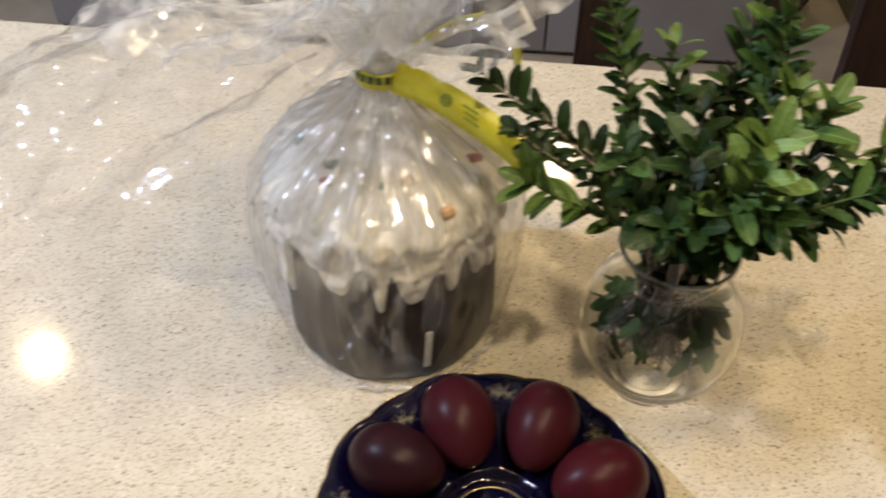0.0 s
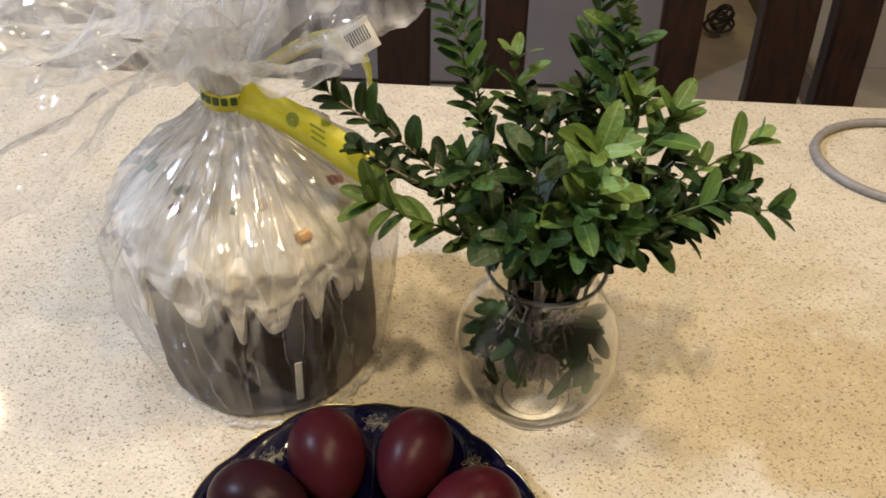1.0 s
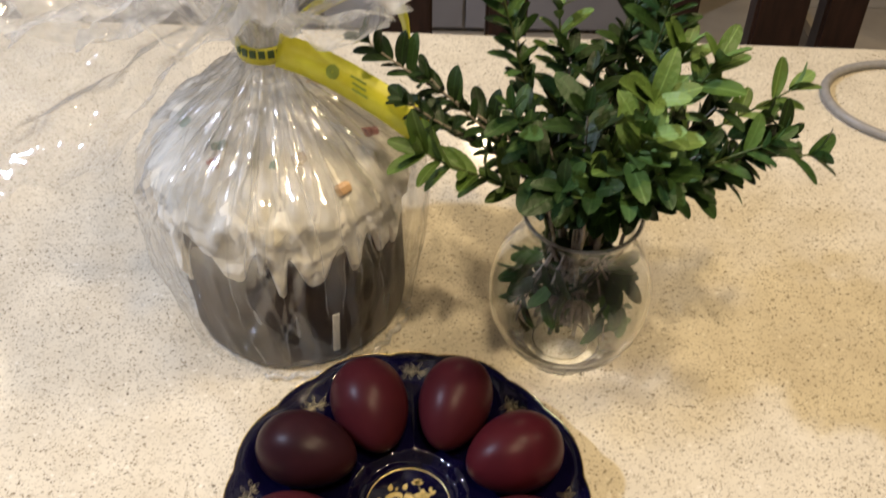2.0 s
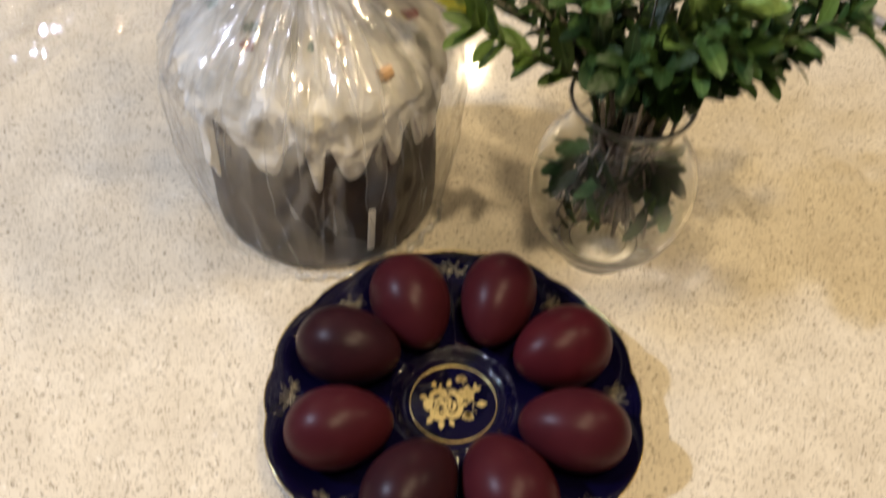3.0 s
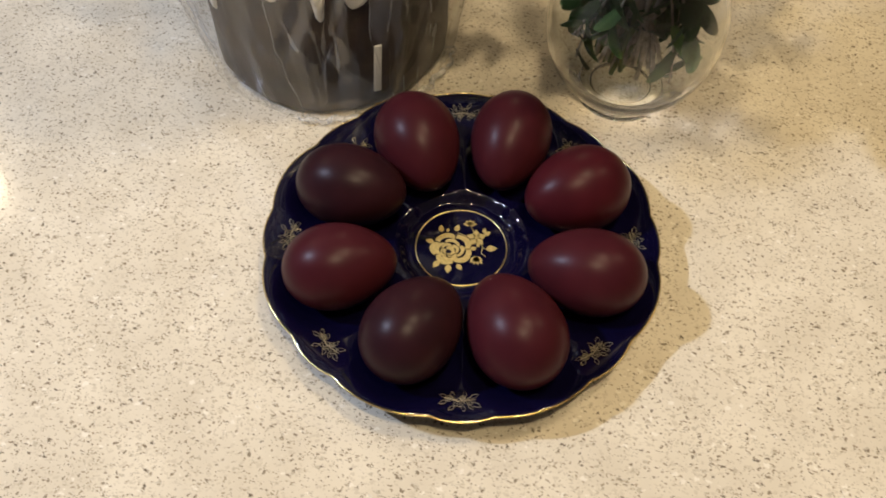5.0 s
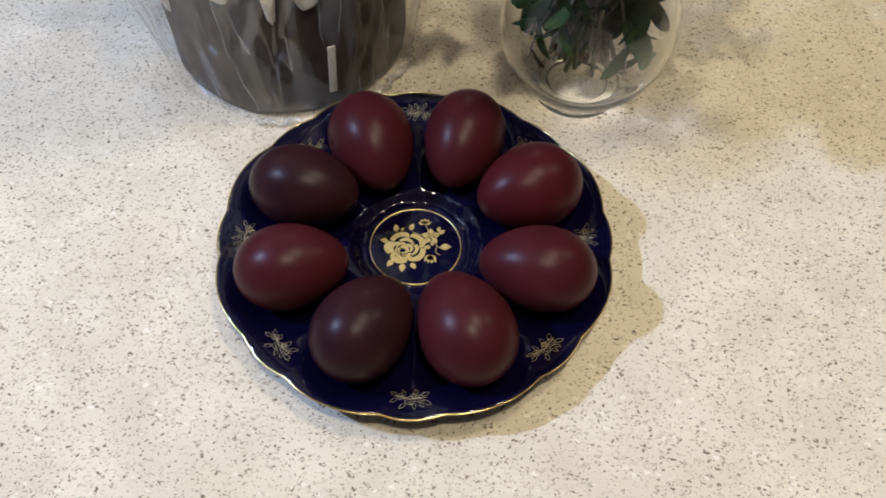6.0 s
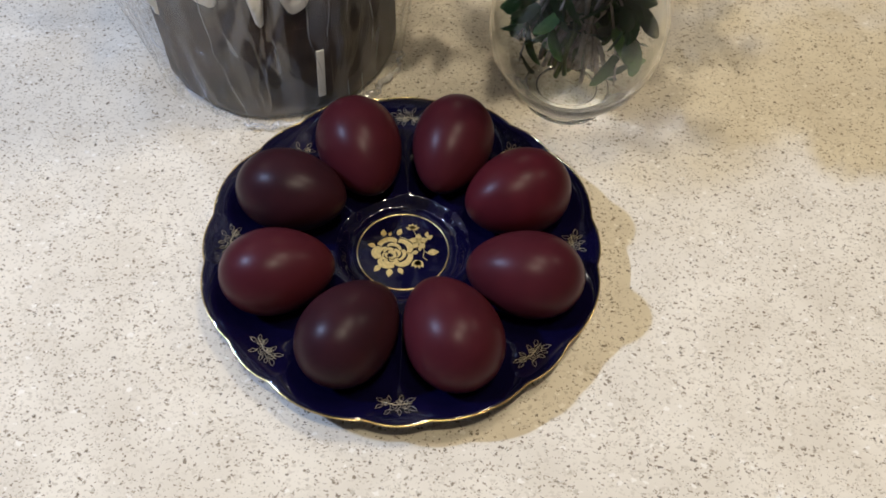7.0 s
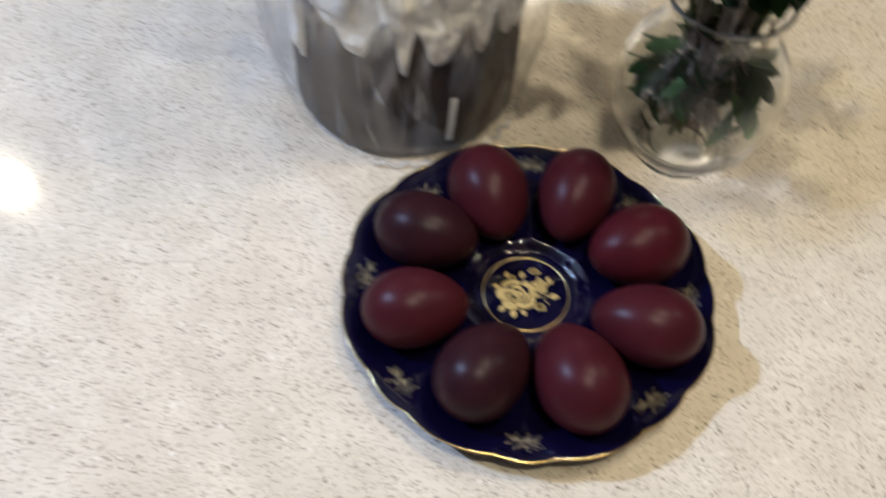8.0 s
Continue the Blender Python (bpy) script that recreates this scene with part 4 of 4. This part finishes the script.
def put_leaf(twig, rg, key, p, along, out, size, face=None):
    """A leaf at p that points between along and out and turns its upper side to face."""
    way = (along * rg.uniform(0.6, 1.1) + out * rg.uniform(0.6, 1.0)).normalized()
    nrm = along - way * along.dot(way)
    if nrm.length < 0.05:
        nrm = out
    nrm = nrm.normalized()
    if face is not None:
        nrm = nrm * 0.6 + face
    nrm = (nrm + Vector((rg.uniform(-0.4, 0.4), rg.uniform(-0.4, 0.4), rg.uniform(0.0, 0.5)))).normalized()
    side = way.cross(nrm).normalized()
    nrm = side.cross(way).normalized()
    m = Matrix((side, way, nrm)).transposed().to_4x4() @ Matrix.Diagonal((size, size, size, 1))
    m.translation = p
    ob = part("leaf", rg.choice(LEAVES[key]), None, twig)
    ob.matrix_basis = m


UPWARD = Vector((0.0, -0.45, 0.9)).normalized()


def twig(tip, key, seed, leafy=0.45, size=0.021, bow=0.02, inside=1):
    rg = random.Random(seed)
    tip = Vector(tip)
    flat = Vector((tip.x - VX, tip.y - VY, 0))
    aim = flat.normalized() if flat.length > 0.01 else Vector((rg.uniform(-1, 1), rg.uniform(-1, 1), 0)).normalized()
    through_neck = NECK + aim * rg.uniform(0.010, 0.022) + Vector((rg.uniform(-0.006, 0.006), rg.uniform(-0.006, 0.006), 0))
    foot = Vector((VX, VY, rg.uniform(0.020, 0.034))) - aim * rg.uniform(0.002, 0.016) + Vector((rg.uniform(-0.008, 0.008), rg.uniform(-0.008, 0.008), 0))
    lower = bezier(foot, foot + Vector((0, 0, 0.02)), through_neck - Vector((0, 0, 0.02)), through_neck, 7)
    span = (tip - through_neck).length
    rise = (through_neck - foot).normalized()
    upper = bezier(through_neck, through_neck + rise * span * 0.35 + Vector((0, 0, bow)), tip - (tip - through_neck) * 0.35 + Vector((0, 0, bow * 0.8)), tip, 16)
    path = lower[:-1] + upper
    tw = thing("boxwood_twig", Matrix.Identity(4), LABELS[key], "twig", "boxwood twigs in the vase")
    part("stem", tube([p + Vector((rg.uniform(-1, 1), rg.uniform(-1, 1), 0)) * (0.0016 if i < 6 else 0.0004) for i, p in enumerate(path)], 0.0016, 6, taper=lambda t: 1.0 - 0.70 * t), BARK if key == "d" else GREEN_BARK, tw)
    step = 0.0085 * size / 0.021
    length = [0.0]
    for a, b in zip(upper, upper[1:]):
        length.append(length[-1] + (b - a).length)
    s = length[-1] * (1 - leafy)
    while s < length[-1]:
        k = max(i for i in range(len(upper) - 1) if length[i] <= s)
        f = (s - length[k]) / (length[k + 1] - length[k])
        p = upper[k].lerp(upper[k + 1], f)
        d = (upper[k + 1] - upper[k]).normalized()
        e1 = d.cross(UPWARD)
        if e1.length < 0.3:
            e1 = d.orthogonal()
        e1 = e1.normalized()
        e2 = d.cross(e1)
        across = math.pi / 2 if rg.random() < 0.42 else 0.0
        turn = across + rg.uniform(-0.8, 0.8)
        for flip in (0, math.pi):
            if rg.random() < 0.92:
                out = e1 * math.cos(turn + flip) + e2 * math.sin(turn + flip)
                put_leaf(tw, rg, key, p, d, out, size * rg.uniform(0.60, 1.15), None if across else UPWARD)
        s += step * rg.uniform(0.8, 1.2)
    d = (upper[-1] - upper[-2]).normalized()
    e1 = d.orthogonal().normalized()
    e2 = d.cross(e1)
    for k in range(4):
        a = k * math.pi / 2 + 0.4
        put_leaf(tw, rg, key, upper[-1], d * 1.6, e1 * math.cos(a) + e2 * math.sin(a), size * rg.uniform(0.55, 0.85))
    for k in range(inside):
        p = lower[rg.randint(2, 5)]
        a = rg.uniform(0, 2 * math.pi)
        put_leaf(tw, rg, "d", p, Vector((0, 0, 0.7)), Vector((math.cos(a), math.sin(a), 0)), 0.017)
    return tw


TWIGS = [  # tip x, y, z, leaf kind, leafy share, leaf length, bow
    (-0.023, 0.150, 0.228, "d", 0.75, 0.019, 0.005),
    (-0.001, 0.120, 0.211, "d", 0.80, 0.019, 0.005),
    (0.010, 0.135, 0.216, "d", 0.60, 0.018, 0.000),
    (0.008, 0.095, 0.198, "l", 0.60, 0.024, 0.000),
    (0.036, 0.165, 0.286, "m", 0.55, 0.018, 0.000),
    (0.048, 0.170, 0.262, "d", 0.60, 0.017, 0.000),
    (0.076, 0.150, 0.249, "l", 0.55, 0.021, 0.000),
    (0.118, 0.160, 0.278, "m", 0.55, 0.022, 0.000),
    (0.129, 0.150, 0.292, "l", 0.60, 0.022, 0.000),
    (0.130, 0.140, 0.264, "m", 0.50, 0.022, 0.000),
    (0.129, 0.170, 0.223, "d", 0.50, 0.022, 0.000),
    (0.153, 0.120, 0.238, "l", 0.55, 0.028, 0.005),
    (0.139, 0.130, 0.238, "l", 0.50, 0.026, 0.000),
    (0.199, 0.130, 0.216, "l", 0.50, 0.024, 0.010),
    (0.207, 0.100, 0.197, "m", 0.60, 0.021, 0.020),
    (0.179, 0.090, 0.211, "m", 0.50, 0.020, 0.015),
    (0.185, 0.120, 0.203, "m", 0.60, 0.022, 0.010),
    (0.143, 0.090, 0.184, "d", 0.50, 0.024, 0.015),
    (0.164, 0.100, 0.180, "m", 0.60, 0.022, 0.015),
    (0.066, 0.090, 0.188, "d", 0.50, 0.024, 0.012),
    (0.110, 0.065, 0.252, "l", 0.55, 0.028, 0.005),
    (0.109, 0.060, 0.236, "l", 0.50, 0.026, 0.005),
    (0.086, 0.085, 0.230, "d", 0.60, 0.024, 0.000),
    (0.052, 0.100, 0.221, "m", 0.50, 0.020, 0.000),
    (0.092, 0.070, 0.196, "d", 0.50, 0.026, 0.010),
    (0.108, 0.070, 0.197, "m", 0.50, 0.024, 0.010),
    (0.078, 0.075, 0.193, "d", 0.50, 0.024, 0.010),
    (0.122, 0.065, 0.212, "m", 0.60, 0.024, 0.010),
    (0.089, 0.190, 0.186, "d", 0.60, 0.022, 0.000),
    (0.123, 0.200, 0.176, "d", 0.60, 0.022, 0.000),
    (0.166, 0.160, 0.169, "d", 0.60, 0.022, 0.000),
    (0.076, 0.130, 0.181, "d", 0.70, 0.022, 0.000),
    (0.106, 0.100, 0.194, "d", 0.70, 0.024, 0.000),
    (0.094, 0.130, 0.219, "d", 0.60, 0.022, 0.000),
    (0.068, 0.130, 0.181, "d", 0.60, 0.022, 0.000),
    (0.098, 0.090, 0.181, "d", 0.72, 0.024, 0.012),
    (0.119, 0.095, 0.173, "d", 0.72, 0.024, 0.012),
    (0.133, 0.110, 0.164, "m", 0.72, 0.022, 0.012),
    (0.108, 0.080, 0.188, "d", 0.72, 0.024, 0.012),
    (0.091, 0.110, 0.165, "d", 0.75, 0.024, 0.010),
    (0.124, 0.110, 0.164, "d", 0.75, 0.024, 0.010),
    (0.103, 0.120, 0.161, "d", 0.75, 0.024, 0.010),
    # Dark leaf colour on these inner twigs also paints shade inside the crown.
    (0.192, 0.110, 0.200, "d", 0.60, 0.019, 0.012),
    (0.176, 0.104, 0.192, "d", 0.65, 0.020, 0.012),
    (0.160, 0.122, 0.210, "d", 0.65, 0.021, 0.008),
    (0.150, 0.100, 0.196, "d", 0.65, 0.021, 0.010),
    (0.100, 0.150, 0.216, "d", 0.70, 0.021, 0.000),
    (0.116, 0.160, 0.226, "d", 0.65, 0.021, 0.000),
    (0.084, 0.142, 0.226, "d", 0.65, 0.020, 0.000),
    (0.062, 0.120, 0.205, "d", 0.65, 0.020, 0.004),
]
for k, (tx, ty, tz, key, leafy, size, bow) in enumerate(TWIGS):
    twig((tx, ty, tz), key, 100 + k, leafy, size, bow)


def sunk_twig(foot, key, seed, size=0.017):
    """A short side shoot that hangs inside the bowl."""
    rg = random.Random(seed)
    foot = Vector(foot)
    top = Vector((VX, VY, 0.112)) + Vector((foot.x - VX, foot.y - VY, 0)) * 0.35
    path = bezier(top, top + Vector((0, 0, -0.02)), foot + (top - foot) * 0.3 + Vector((foot.x - VX, foot.y - VY, 0)) * 0.2, foot, 12)
    tw = thing("boxwood_twig", Matrix.Identity(4), "short boxwood shoot with leaves hanging inside the glass vase", "twig", "boxwood twigs in the vase")
    part("stem", tube(path, 0.0011, 6, taper=lambda t: 1.0 - 0.5 * t), BARK, tw)
    turn = rg.uniform(0, 3)
    for k in range(4, 12, 2):
        p = path[k]
        d = (path[k] - path[k - 1]).normalized()
        e1 = d.orthogonal().normalized()
        e2 = d.cross(e1)
        for flip in (0, math.pi):
            way = e1 * math.cos(turn + flip) + e2 * math.sin(turn + flip)
            reach = p + way * size
            if math.hypot(reach.x - VX, reach.y - VY) < 0.047 and reach.z > 0.018:
                put_leaf(tw, rg, key, p, d, way, size * rg.uniform(0.8, 1.1))
        turn += math.pi / 2 + rg.uniform(-0.4, 0.4)
    return tw


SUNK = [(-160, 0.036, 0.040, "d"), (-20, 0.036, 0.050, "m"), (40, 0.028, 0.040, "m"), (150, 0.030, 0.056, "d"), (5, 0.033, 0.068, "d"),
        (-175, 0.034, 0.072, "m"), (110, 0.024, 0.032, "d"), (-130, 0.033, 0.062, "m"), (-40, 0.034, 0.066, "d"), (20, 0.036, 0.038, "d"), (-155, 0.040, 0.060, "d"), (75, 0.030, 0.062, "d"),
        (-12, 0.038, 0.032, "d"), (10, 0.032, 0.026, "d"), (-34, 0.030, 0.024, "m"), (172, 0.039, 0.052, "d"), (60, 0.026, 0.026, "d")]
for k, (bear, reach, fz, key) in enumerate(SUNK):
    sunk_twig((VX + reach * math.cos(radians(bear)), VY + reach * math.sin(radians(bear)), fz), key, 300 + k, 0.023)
